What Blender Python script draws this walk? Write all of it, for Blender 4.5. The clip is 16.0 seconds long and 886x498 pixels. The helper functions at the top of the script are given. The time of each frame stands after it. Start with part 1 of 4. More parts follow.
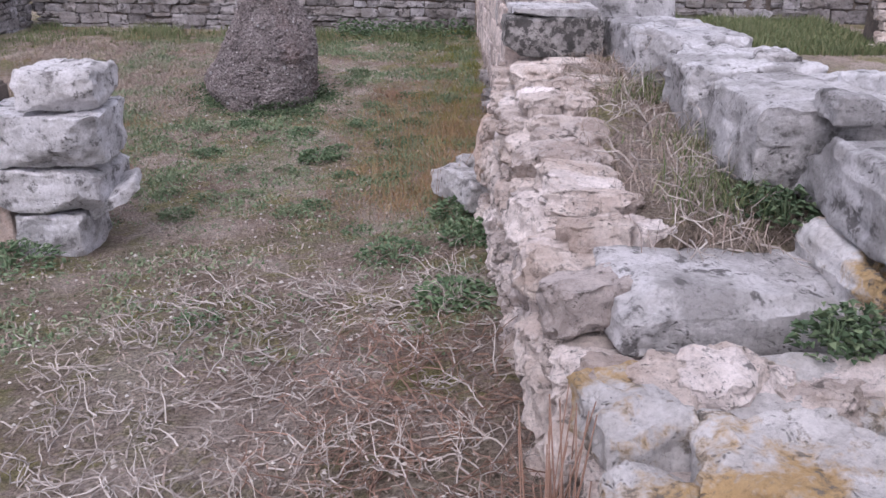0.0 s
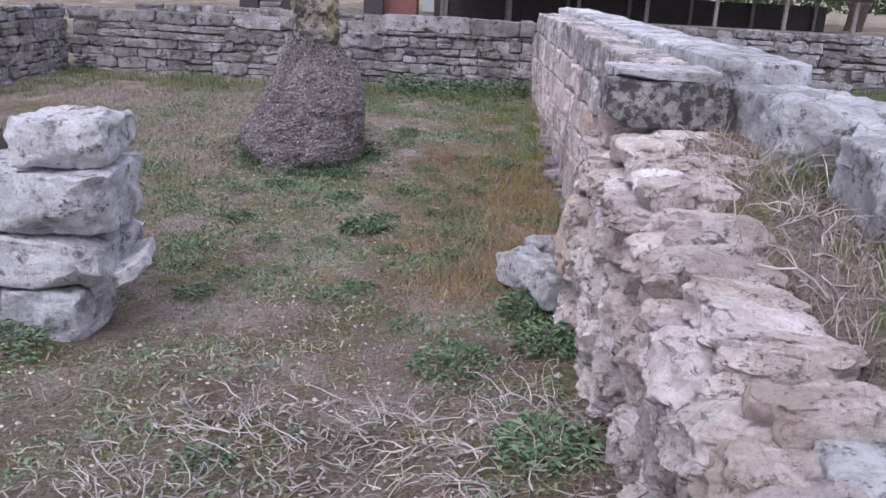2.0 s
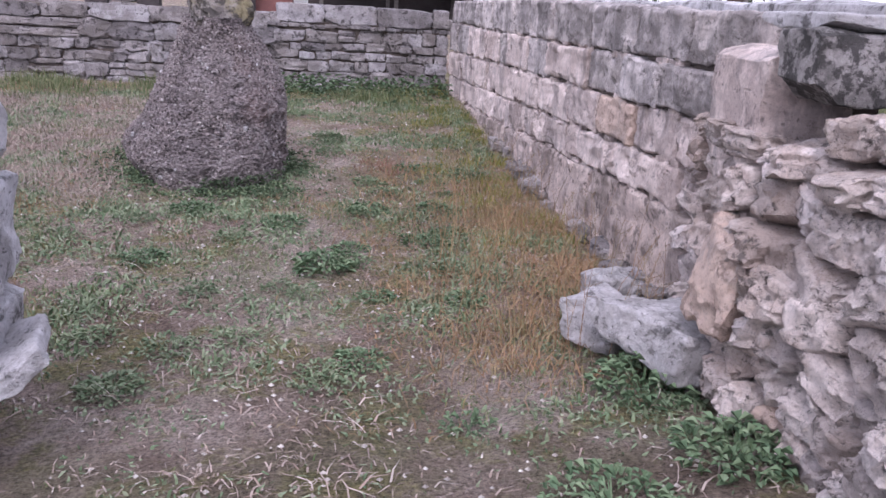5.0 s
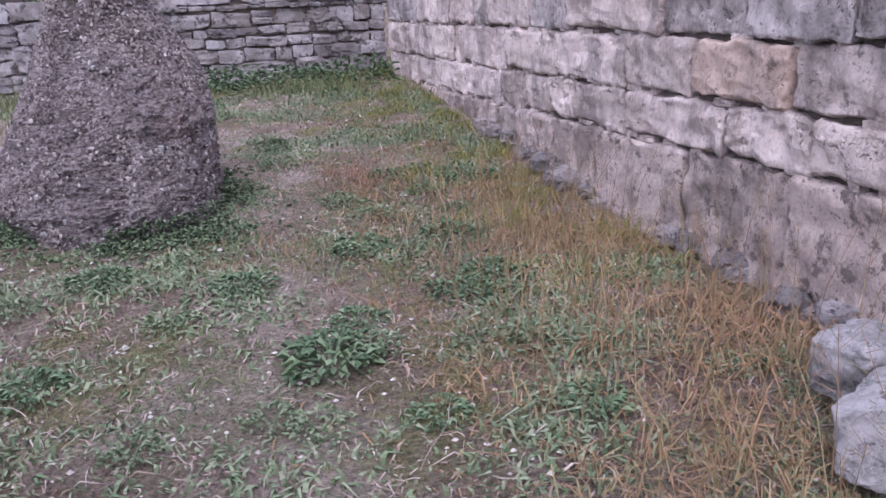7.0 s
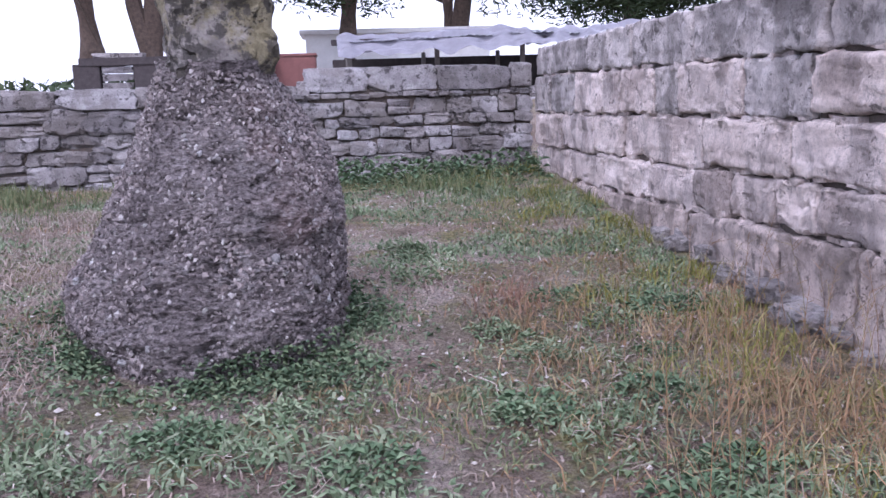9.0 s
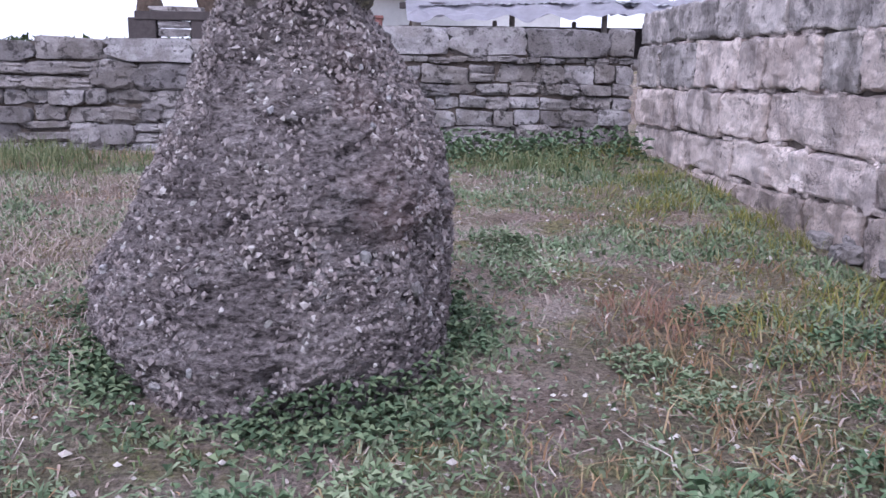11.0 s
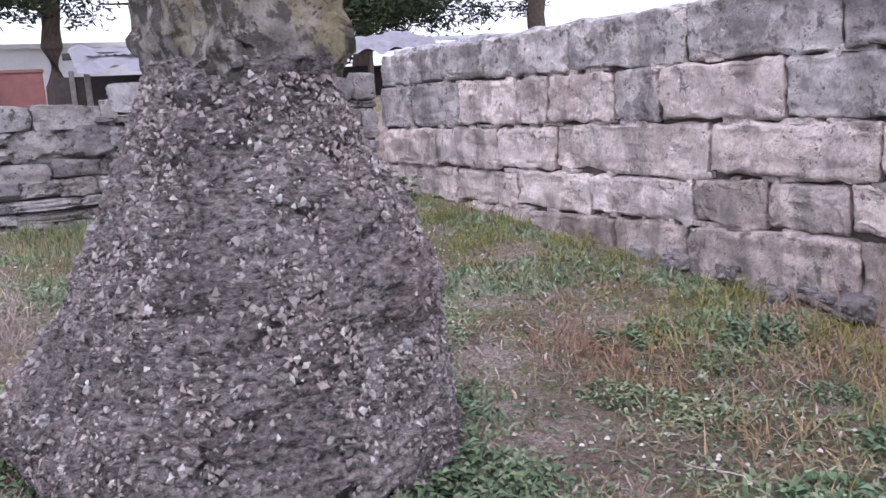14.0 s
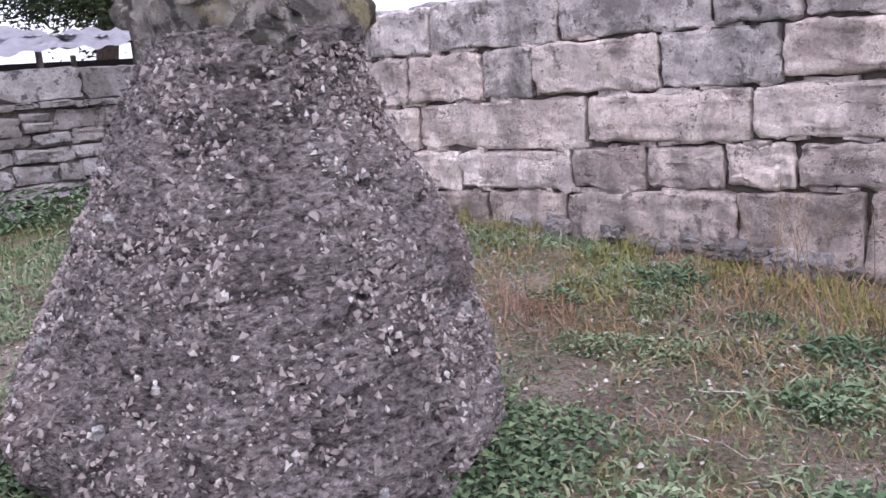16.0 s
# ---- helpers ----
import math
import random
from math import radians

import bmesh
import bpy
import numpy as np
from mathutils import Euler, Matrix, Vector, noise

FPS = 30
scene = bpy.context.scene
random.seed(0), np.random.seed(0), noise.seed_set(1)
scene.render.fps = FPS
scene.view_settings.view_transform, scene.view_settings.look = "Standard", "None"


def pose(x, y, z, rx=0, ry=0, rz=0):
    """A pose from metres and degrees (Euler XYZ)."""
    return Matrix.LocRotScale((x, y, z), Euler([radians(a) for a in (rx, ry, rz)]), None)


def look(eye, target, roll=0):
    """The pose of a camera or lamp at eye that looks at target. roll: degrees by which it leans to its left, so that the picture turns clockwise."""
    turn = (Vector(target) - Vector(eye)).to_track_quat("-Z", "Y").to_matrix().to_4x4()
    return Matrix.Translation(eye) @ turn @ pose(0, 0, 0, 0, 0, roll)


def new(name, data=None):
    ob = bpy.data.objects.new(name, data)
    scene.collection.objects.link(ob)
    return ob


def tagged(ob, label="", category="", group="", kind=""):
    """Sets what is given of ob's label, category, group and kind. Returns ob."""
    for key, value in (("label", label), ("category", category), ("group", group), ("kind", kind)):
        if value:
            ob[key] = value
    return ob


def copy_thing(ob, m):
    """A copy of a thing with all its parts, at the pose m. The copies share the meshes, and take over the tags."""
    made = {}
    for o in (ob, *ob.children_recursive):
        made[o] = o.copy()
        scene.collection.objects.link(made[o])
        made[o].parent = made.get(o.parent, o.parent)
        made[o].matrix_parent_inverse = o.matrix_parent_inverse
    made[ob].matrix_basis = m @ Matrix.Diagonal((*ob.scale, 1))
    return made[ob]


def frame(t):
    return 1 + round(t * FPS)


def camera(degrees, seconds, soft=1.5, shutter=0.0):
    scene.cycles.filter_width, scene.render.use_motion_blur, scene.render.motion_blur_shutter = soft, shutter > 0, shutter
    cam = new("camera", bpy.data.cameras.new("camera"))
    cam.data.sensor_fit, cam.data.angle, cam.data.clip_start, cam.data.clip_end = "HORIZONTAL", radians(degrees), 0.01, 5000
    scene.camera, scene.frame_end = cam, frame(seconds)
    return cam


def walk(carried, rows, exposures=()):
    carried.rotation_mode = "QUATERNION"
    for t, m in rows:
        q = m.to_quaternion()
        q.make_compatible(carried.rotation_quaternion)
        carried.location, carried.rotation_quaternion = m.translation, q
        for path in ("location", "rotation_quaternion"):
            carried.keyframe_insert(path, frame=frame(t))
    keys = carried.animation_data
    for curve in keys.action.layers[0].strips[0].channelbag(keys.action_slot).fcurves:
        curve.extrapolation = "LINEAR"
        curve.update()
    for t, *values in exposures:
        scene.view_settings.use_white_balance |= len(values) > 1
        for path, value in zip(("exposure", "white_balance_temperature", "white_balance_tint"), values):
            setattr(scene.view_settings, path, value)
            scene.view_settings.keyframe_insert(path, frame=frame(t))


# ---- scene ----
cam = camera(55.8, 16.0)
PATH = [
    (0, (-0.036, -0.097, 1.787), (-0.017, 1.76, 1.044), 0.9),
    (0.5, (-0.068, 0.136, 1.768), (-0.137, 1.987, 1.015), 1.0),
    (1, (-0.114, 0.332, 1.724), (-0.139, 2.198, 1.004), 1.2),
    (1.5, (-0.151, 0.517, 1.726), (-0.153, 2.427, 1.135), 2.6),
    (2, (-0.261, 0.856, 1.664), (-0.314, 2.756, 1.044), 3.0),
    (2.5, (-0.367, 1.136, 1.569), (-0.322, 3.032, 0.934), 2.1),
    (3, (-0.496, 1.365, 1.524), (-0.34, 3.248, 0.868), 2.9),
    (3.5, (-0.623, 1.648, 1.466), (-0.437, 3.522, 0.791), 2.4),
    (4, (-0.764, 1.871, 1.391), (-0.573, 3.744, 0.716), 0.9),
    (4.5, (-0.923, 2.12, 1.357), (-0.76, 4.003, 0.703), -1.0),
    (4.7, (-0.991, 2.238, 1.334), (-0.756, 4.138, 0.754), 2.2),
    (6.8, (-1.312, 4.134, 1.055), (-0.756, 5.937, 0.39), 0.1),
    (7, (-1.322, 4.275, 1.054), (-0.844, 6.115, 0.432), -2.4),
    (7.5, (-1.318, 4.56, 1.017), (-0.861, 6.41, 0.41), -2.1),
    (8, (-1.327, 4.862, 1.0), (-0.999, 6.75, 0.425), -3.1),
    (8.5, (-1.329, 5.131, 0.962), (-1.049, 7.062, 0.522), -6.4),
    (9, (-1.352, 5.418, 0.94), (-1.12, 7.365, 0.545), -1.8),
    (9.5, (-1.377, 5.684, 0.902), (-1.241, 7.629, 0.457), -0.9),
    (10, (-1.417, 5.984, 0.86), (-1.301, 7.933, 0.425), 1.3),
    (10.2, (-1.437, 6.091, 0.846), (-1.378, 8.041, 0.407), 1.0),
    (12.3, (-1.894, 6.45, 0.876), (-1.508, 8.355, 0.405), -3.5),
    (12.5, (-1.968, 6.495, 0.887), (-1.544, 8.398, 0.44), -4.5),
    (13, (-2.152, 6.602, 0.907), (-1.607, 8.469, 0.444), -1.5),
    (13.5, (-2.345, 6.658, 0.93), (-1.616, 8.466, 0.487), -7.1),
    (14, (-2.529, 6.736, 0.952), (-1.605, 8.467, 0.567), -3.0),
    (14.5, (-2.716, 6.872, 0.947), (-1.738, 8.562, 0.515), -3.0),
    (15, (-2.868, 6.985, 0.929), (-1.801, 8.617, 0.483), -3.3),
    (15.5, (-3.071, 7.078, 0.933), (-1.816, 8.555, 0.441), -1.5),
    (16, (-3.221, 7.183, 0.937), (-1.82, 8.542, 0.5), -4.1),
]
walk(cam, [(t, look(eye, target, roll)) for t, eye, target, roll in PATH], [(0.0, 0.48, 5950, 21), (2.0, 0.5, 5650, 19), (4.0, 0.68, 5800, 23), (7.0, 0.75, 5600, 27), (9.0, 0.78, 5400, 26), (13.0, 0.8, 5600, 22), (16.0, 0.9, 5800, 22)])

# ---- light: bright overcast sky, no visible sun ----
SKY_STRENGTH, SUN_STRENGTH = 0.15, 0.9
world = bpy.data.worlds.new("overcast_sky")
scene.world = world
world.use_nodes = True
wn, wl = world.node_tree.nodes, world.node_tree.links
sky = wn.new("ShaderNodeTexSky")
sky.sky_type, sky.sun_disc = "NISHITA", False
sky.sun_elevation, sky.sun_rotation = radians(52), radians(200)
sky.air_density, sky.dust_density = 1.0, 6.0
cloud = wn.new("ShaderNodeMixRGB")
cloud.inputs[0].default_value = 0.72
cloud.inputs[2].default_value = (7.6, 7.6, 7.9, 1)
wl.new(sky.outputs[0], cloud.inputs[1])
wl.new(cloud.outputs[0], wn["Background"].inputs[0])
wn["Background"].inputs[1].default_value = SKY_STRENGTH
sun = new("sun", bpy.data.lights.new("sun", "SUN"))
sun.data.energy, sun.data.angle, sun.data.color = SUN_STRENGTH, radians(25), (1.0, 0.97, 0.93)
sun.matrix_world = pose(0, 0, 20, 38, 0, -20)

# ---- materials ----


def nodes_of(name):
    m = bpy.data.materials.new(name)
    m.use_nodes = True
    t = m.node_tree
    return m, t.nodes, t.links, t.nodes["Principled BSDF"]


def noise_node(n, l, vec, scale, detail=6, rough=0.6):
    k = n.new("ShaderNodeTexNoise")
    k.inputs["Scale"].default_value, k.inputs["Detail"].default_value, k.inputs["Roughness"].default_value = scale, detail, rough
    l.new(vec, k.inputs["Vector"])
    return k.outputs["Fac"]


def ramp(n, l, fac, *stops):
    k = n.new("ShaderNodeValToRGB")
    e = k.color_ramp.elements
    while len(e) < len(stops):
        e.new(0.5)
    for el, (p, c) in zip(e, stops):
        el.position, el.color = p, (*c, 1) if len(c) == 3 else c
    l.new(fac, k.inputs[0])
    return k.outputs[0]


def mix(n, l, fac, a, b, how="MIX"):
    k = n.new("ShaderNodeMixRGB")
    k.blend_type = how
    for s, v in zip(k.inputs, (fac, a, b)):
        if hasattr(v, "links"):
            l.new(v, s)
        elif isinstance(v, (int, float)):
            s.default_value = v
        else:
            s.default_value = (*v, 1)
    return k.outputs[0]


def position(n):
    return n.new("ShaderNodeNewGeometry").outputs["Position"]


W0, W1 = (0, 0, 0), (1, 1, 1)


def stone(name, pale, mid, dark, patches=0.5, grain=1.0, stain=None, bump=0.6, random_tint=0.35, streak=0.0):
    """Weathered stone: mottling, dark crusts, pits and cracks; pale to dark."""
    m, n, l, b = nodes_of(name)
    p = position(n)
    big = noise_node(n, l, p, 5.0 * grain, 7, 0.68)
    small = noise_node(n, l, p, 46 * grain, 8, 0.78)
    c = ramp(n, l, big, (0.38, mid), (0.58, pale))
    if stain:
        c = mix(n, l, ramp(n, l, noise_node(n, l, p, 2.6, 6, 0.7), (0.49, W0), (0.57, (0.8, 0.8, 0.8))), c, stain)
    if streak:
        mp = n.new("ShaderNodeMapping")
        mp.inputs["Scale"].default_value = (1, 1, 0.45)
        l.new(p, mp.inputs["Vector"])
        c = mix(n, l, ramp(n, l, noise_node(n, l, mp.outputs[0], 4.5, 7, 0.62), (0.49, W0), (0.60, (streak, streak, streak))), c, dark)
    spots = ramp(n, l, noise_node(n, l, p, 8 * grain, 9, 0.7), (patches, W0), (patches + 0.06, (0.85, 0.85, 0.85)))
    c = mix(n, l, spots, c, dark)
    c = mix(n, l, 0.6, c, ramp(n, l, small, (0.34, (0.4, 0.39, 0.39)), (0.46, (1.0, 1.0, 1.0)), (0.66, (1.3, 1.3, 1.3))), "MULTIPLY")
    v = n.new("ShaderNodeTexVoronoi")
    v.inputs["Scale"].default_value = 34 * grain
    l.new(mix(n, l, 0.12, p, n.new("ShaderNodeTexNoise").outputs["Color"], "ADD"), v.inputs["Vector"])
    some = ramp(n, l, noise_node(n, l, p, 6.5 * grain, 4, 0.6), (0.5, W0), (0.6, W1))
    pits = mix(n, l, 1.0, ramp(n, l, v.outputs["Distance"], (0.16, W1), (0.34, W0)), some, "MULTIPLY")
    c = mix(n, l, mix(n, l, 1.0, pits, (0.7, 0.7, 0.7), "MULTIPLY"), c, dark)
    info = n.new("ShaderNodeObjectInfo")
    c = mix(n, l, random_tint, c, ramp(n, l, info.outputs["Random"], (0.0, (0.55, 0.53, 0.53)), (0.5, (0.95, 0.9, 0.85)), (1.0, (1.25, 1.25, 1.27))), "MULTIPLY")
    l.new(c, b.inputs["Base Color"])
    b.inputs["Roughness"].default_value = 0.92
    b.inputs["Specular IOR Level"].default_value = 0.2
    bp = n.new("ShaderNodeBump")
    bp.inputs["Strength"].default_value, bp.inputs["Distance"].default_value = bump, 0.035
    l.new(mix(n, l, 0.35, noise_node(n, l, p, 12 * grain, 10, 0.76), pits, "SUBTRACT"), bp.inputs["Height"])
    l.new(bp.outputs[0], b.inputs["Normal"])
    return m


def leafy(name, *cols, rough=0.7):
    """Foliage or dry stalks: every blade its own tint."""
    m, n, l, b = nodes_of(name)
    g = n.new("ShaderNodeNewGeometry")
    c = ramp(n, l, g.outputs["Random Per Island"], *[(i / max(1, len(cols) - 1), k) for i, k in enumerate(cols)])
    c = mix(n, l, 0.5, c, ramp(n, l, noise_node(n, l, g.outputs["Position"], 3.0, 3), (0.3, (0.6, 0.6, 0.6)), (0.7, (1.25, 1.2, 1.15))), "MULTIPLY")
    l.new(c, b.inputs["Base Color"])
    b.inputs["Roughness"].default_value = rough
    b.inputs["Specular IOR Level"].default_value = 0.2
    return m


def plain(name, col, rough=0.8, metal=0.0, vary=0.4, scale=8):
    m, n, l, b = nodes_of(name)
    p = position(n)
    c = mix(n, l, vary, col, ramp(n, l, noise_node(n, l, p, scale, 6, 0.7), (0.3, (0.35, 0.34, 0.33)), (0.7, (1.3, 1.3, 1.3))), "MULTIPLY")
    l.new(c, b.inputs["Base Color"])
    b.inputs["Roughness"].default_value, b.inputs["Metallic"].default_value = rough, metal
    return m


ASHLAR = stone("pinkish_limestone", (0.80, 0.70, 0.66), (0.66, 0.565, 0.525), (0.22, 0.19, 0.185), 0.60, 1.2, (0.47, 0.39, 0.36), 1.0, 0.4, 0.6)
ASHLAR_GREY = stone("weathered_grey_limestone", (0.64, 0.585, 0.565), (0.47, 0.425, 0.41), (0.15, 0.135, 0.13), 0.56, 1.4, (0.27, 0.245, 0.24), 1.0, 0.35, 0.5)
ASHLAR_BROWN = stone("brown_stained_limestone", (0.66, 0.56, 0.515), (0.50, 0.415, 0.38), (0.16, 0.135, 0.125), 0.56, 1.4, (0.28, 0.235, 0.215), 1.0, 0.35, 0.5)
RUBBLE = stone("pitted_limestone", (0.74, 0.67, 0.64), (0.55, 0.485, 0.455), (0.15, 0.135, 0.128), 0.575, 1.7, (0.50, 0.415, 0.37), 1.0, 0.75)
SLAB = stone("bleached_limestone", (0.62, 0.61, 0.63), (0.43, 0.42, 0.425), (0.13, 0.125, 0.125), 0.56, 1.3, (0.30, 0.29, 0.29), 1.0)
LICHENED = stone("lichened_limestone", (0.66, 0.64, 0.64), (0.46, 0.44, 0.43), (0.17, 0.16, 0.15), 0.56, 1.3, (0.46, 0.285, 0.085), 1.0)
GREY = stone("grey_limestone", (0.36, 0.345, 0.35), (0.235, 0.222, 0.228), (0.065, 0.06, 0.06), 0.55, 1.4, (0.20, 0.185, 0.18), 1.0, 0.8)
DARKROCK = stone("dark_lichened_stone", (0.38, 0.355, 0.345), (0.16, 0.15, 0.145), (0.05, 0.048, 0.046), 0.47, 1.8, None, 1.0, 0.1)
OCHRE = stone("ochre_limestone", (0.58, 0.46, 0.39), (0.47, 0.36, 0.30), (0.24, 0.185, 0.16), 0.55, 1.2, (0.37, 0.31, 0.28), 0.8, 0.1)
MORTAR = stone("earth_mortar", (0.15, 0.125, 0.11), (0.10, 0.085, 0.075), (0.07, 0.06, 0.055), 0.55, 2.0)


def concrete_mat():
    """Purplish grey rubble concrete: ragged layers of grit, dark hollows and a few pale pebbles."""
    m, n, l, b = nodes_of("rubble_concrete")
    p = position(n)
    mp = n.new("ShaderNodeMapping")
    mp.inputs["Scale"].default_value = (1, 1, 1.9)
    l.new(p, mp.inputs["Vector"])
    q = mp.outputs[0]
    c = ramp(n, l, noise_node(n, l, p, 4.5, 7, 0.68), (0.36, (0.165, 0.141, 0.142)), (0.62, (0.315, 0.277, 0.274)))
    grit = noise_node(n, l, q, 42, 6, 0.66)
    c = mix(n, l, 0.9, c, ramp(n, l, grit, (0.36, (0.10, 0.09, 0.09)), (0.47, (0.8, 0.79, 0.79)), (0.56, (1.15, 1.15, 1.15)), (0.66, (1.9, 1.9, 1.9))), "MULTIPLY")
    v = n.new("ShaderNodeTexVoronoi")
    v.inputs["Scale"].default_value, v.inputs["Randomness"].default_value = 30, 1
    l.new(mix(n, l, 0.05, p, noise_node(n, l, p, 40, 4, 0.7), "ADD"), v.inputs["Vector"])
    sep = n.new("ShaderNodeSeparateColor")
    l.new(v.outputs["Color"], sep.inputs[0])
    near = ramp(n, l, v.outputs["Distance"], (0.22, W1), (0.30, W0))
    some = ramp(n, l, sep.outputs[0], (0.80, W0), (0.82, W1))
    peb = mix(n, l, 1.0, near, some, "MULTIPLY")
    c = mix(n, l, peb, c, ramp(n, l, sep.outputs[1], (0.0, (0.36, 0.30, 0.29)), (0.6, (0.50, 0.47, 0.45)), (1.0, (0.80, 0.78, 0.75))))
    pale = ramp(n, l, noise_node(n, l, p, 2.6, 8, 0.8), (0.56, W0), (0.66, (0.55, 0.55, 0.55)))
    c = mix(n, l, pale, c, ramp(n, l, grit, (0.40, (0.16, 0.15, 0.15)), (0.55, (0.55, 0.53, 0.54))))
    rust = ramp(n, l, noise_node(n, l, p, 1.7, 3, 0.5), (0.58, W0), (0.72, (0.5, 0.5, 0.5)))
    c = mix(n, l, rust, c, (0.30, 0.185, 0.165))
    l.new(c, b.inputs["Base Color"])
    b.inputs["Roughness"].default_value = 0.95
    b.inputs["Specular IOR Level"].default_value = 0.2
    h = mix(n, l, 0.25, mix(n, l, 0.5, grit, noise_node(n, l, p, 14, 10, 0.8)), peb, "ADD")
    bp = n.new("ShaderNodeBump")
    bp.inputs["Strength"].default_value, bp.inputs["Distance"].default_value = 1.0, 0.09
    l.new(h, bp.inputs["Height"])
    l.new(bp.outputs[0], b.inputs["Normal"])
    return m


CONCRETE = concrete_mat()


def soil_mat():
    m, n, l, b = nodes_of("soil_with_moss")
    p = position(n)
    c = ramp(n, l, noise_node(n, l, p, 1.3, 8, 0.7), (0.38, (0.18, 0.135, 0.11)), (0.5, (0.285, 0.225, 0.19)), (0.60, (0.40, 0.335, 0.295)))
    moss = ramp(n, l, noise_node(n, l, p, 1.9, 8, 0.75), (0.50, W0), (0.60, (0.75, 0.75, 0.75)))
    c = mix(n, l, moss, c, ramp(n, l, noise_node(n, l, p, 26, 6, 0.7), (0.38, (0.11, 0.11, 0.045)), (0.62, (0.28, 0.26, 0.10))))
    grass = ramp(n, l, noise_node(n, l, p, 14, 8, 0.8), (0.4, (0.10, 0.11, 0.06)), (0.6, (0.27, 0.265, 0.16)))
    c = mix(n, l, ramp(n, l, noise_node(n, l, p, 0.8, 6, 0.7), (0.47, W0), (0.60, (0.45, 0.45, 0.45))), c, grass)
    c = mix(n, l, 0.9, c, ramp(n, l, noise_node(n, l, p, 60, 10, 0.82), (0.38, (0.25, 0.24, 0.23)), (0.5, (0.95, 0.95, 0.95)), (0.64, (1.7, 1.68, 1.66))), "MULTIPLY")
    l.new(c, b.inputs["Base Color"])
    b.inputs["Roughness"].default_value = 1.0
    b.inputs["Specular IOR Level"].default_value = 0.1
    bp = n.new("ShaderNodeBump")
    bp.inputs["Strength"].default_value, bp.inputs["Distance"].default_value = 1.0, 0.05
    l.new(noise_node(n, l, p, 24, 10, 0.82), bp.inputs["Height"])
    l.new(bp.outputs[0], b.inputs["Normal"])
    return m


SOIL = soil_mat()
GRASS = leafy("green_grass", (0.07, 0.105, 0.04), (0.13, 0.16, 0.075), (0.22, 0.22, 0.12), (0.10, 0.14, 0.07))
SAGE = leafy("grey_green_herb", (0.10, 0.15, 0.08), (0.17, 0.22, 0.13), (0.25, 0.285, 0.19))
STRAW = leafy("dry_straw", (0.27, 0.165, 0.095), (0.33, 0.215, 0.125), (0.25, 0.155, 0.09), (0.20, 0.18, 0.085), (0.40, 0.31, 0.19))
LITTER = leafy("dead_stalks", (0.20, 0.155, 0.13), (0.36, 0.30, 0.265), (0.27, 0.20, 0.165), (0.48, 0.43, 0.39))
WEED = leafy("fresh_weed_leaves", (0.065, 0.11, 0.06), (0.115, 0.175, 0.095), (0.18, 0.24, 0.145))
IVY = leafy("dark_ground_cover", (0.045, 0.075, 0.04), (0.09, 0.135, 0.075), (0.16, 0.205, 0.115))
PALETWIG = leafy("pale_dry_twigs", (0.25, 0.215, 0.195), (0.37, 0.33, 0.305), (0.48, 0.44, 0.41))
REDSTEM = leafy("reddish_dry_stems", (0.17, 0.105, 0.08), (0.30, 0.19, 0.145), (0.09, 0.065, 0.055))
REDLEAF = leafy("reddish_withered_leaves", (0.22, 0.12, 0.09), (0.32, 0.20, 0.145), (0.18, 0.12, 0.09))
YELLOW = leafy("yellow_withered_leaves", (0.38, 0.27, 0.04), (0.30, 0.22, 0.06), (0.24, 0.22, 0.06))
NEEDLES = leafy("pine_needles", (0.018, 0.03, 0.014), (0.035, 0.055, 0.024), (0.05, 0.07, 0.03))
BARK = plain("pine_bark", (0.09, 0.065, 0.05), 0.95, 0, 0.8, 14)
DARKWOOD = plain("dark_weathered_wood", (0.055, 0.045, 0.045), 0.85, 0, 0.6, 12)
TIMBER = plain("grey_timber", (0.22, 0.2, 0.185), 0.85, 0, 0.6, 18)
SHEET = plain("pale_roof_sheet", (0.55, 0.56, 0.58), 0.5, 0.1, 0.3, 5)
TARP = plain("grey_tarpaulin", (0.42, 0.41, 0.46), 0.6, 0, 0.25, 6)
REDBOX = plain("rust_red_paint", (0.19, 0.075, 0.065), 0.6, 0, 0.4, 6)
WHITE = plain("white_paint", (0.75, 0.75, 0.75), 0.6, 0, 0.2, 4)

# ---- mesh helpers ----


def part(name, bm, material, parent=None, label=""):
    me = bpy.data.meshes.new(name)
    bm.to_mesh(me)
    bm.free()
    me.materials.append(material)
    ob = new(name, me)
    if parent:
        ob.parent = parent
    return tagged(ob, label)


def piece(name, me, m, parent):
    ob = new(name, me)
    ob.parent = parent
    ob.matrix_basis = m
    return ob


def bulk(name, verts, faces, material, parent=None):
    me = bpy.data.meshes.new(name)
    me.from_pydata(verts, [], faces)
    me.materials.append(material)
    ob = new(name, me)
    if parent:
        ob.parent = parent
    return ob


def holder(name, label, category, at=(0, 0, 0)):
    ob = new(name)
    ob.location = at
    return tagged(ob, label, category)


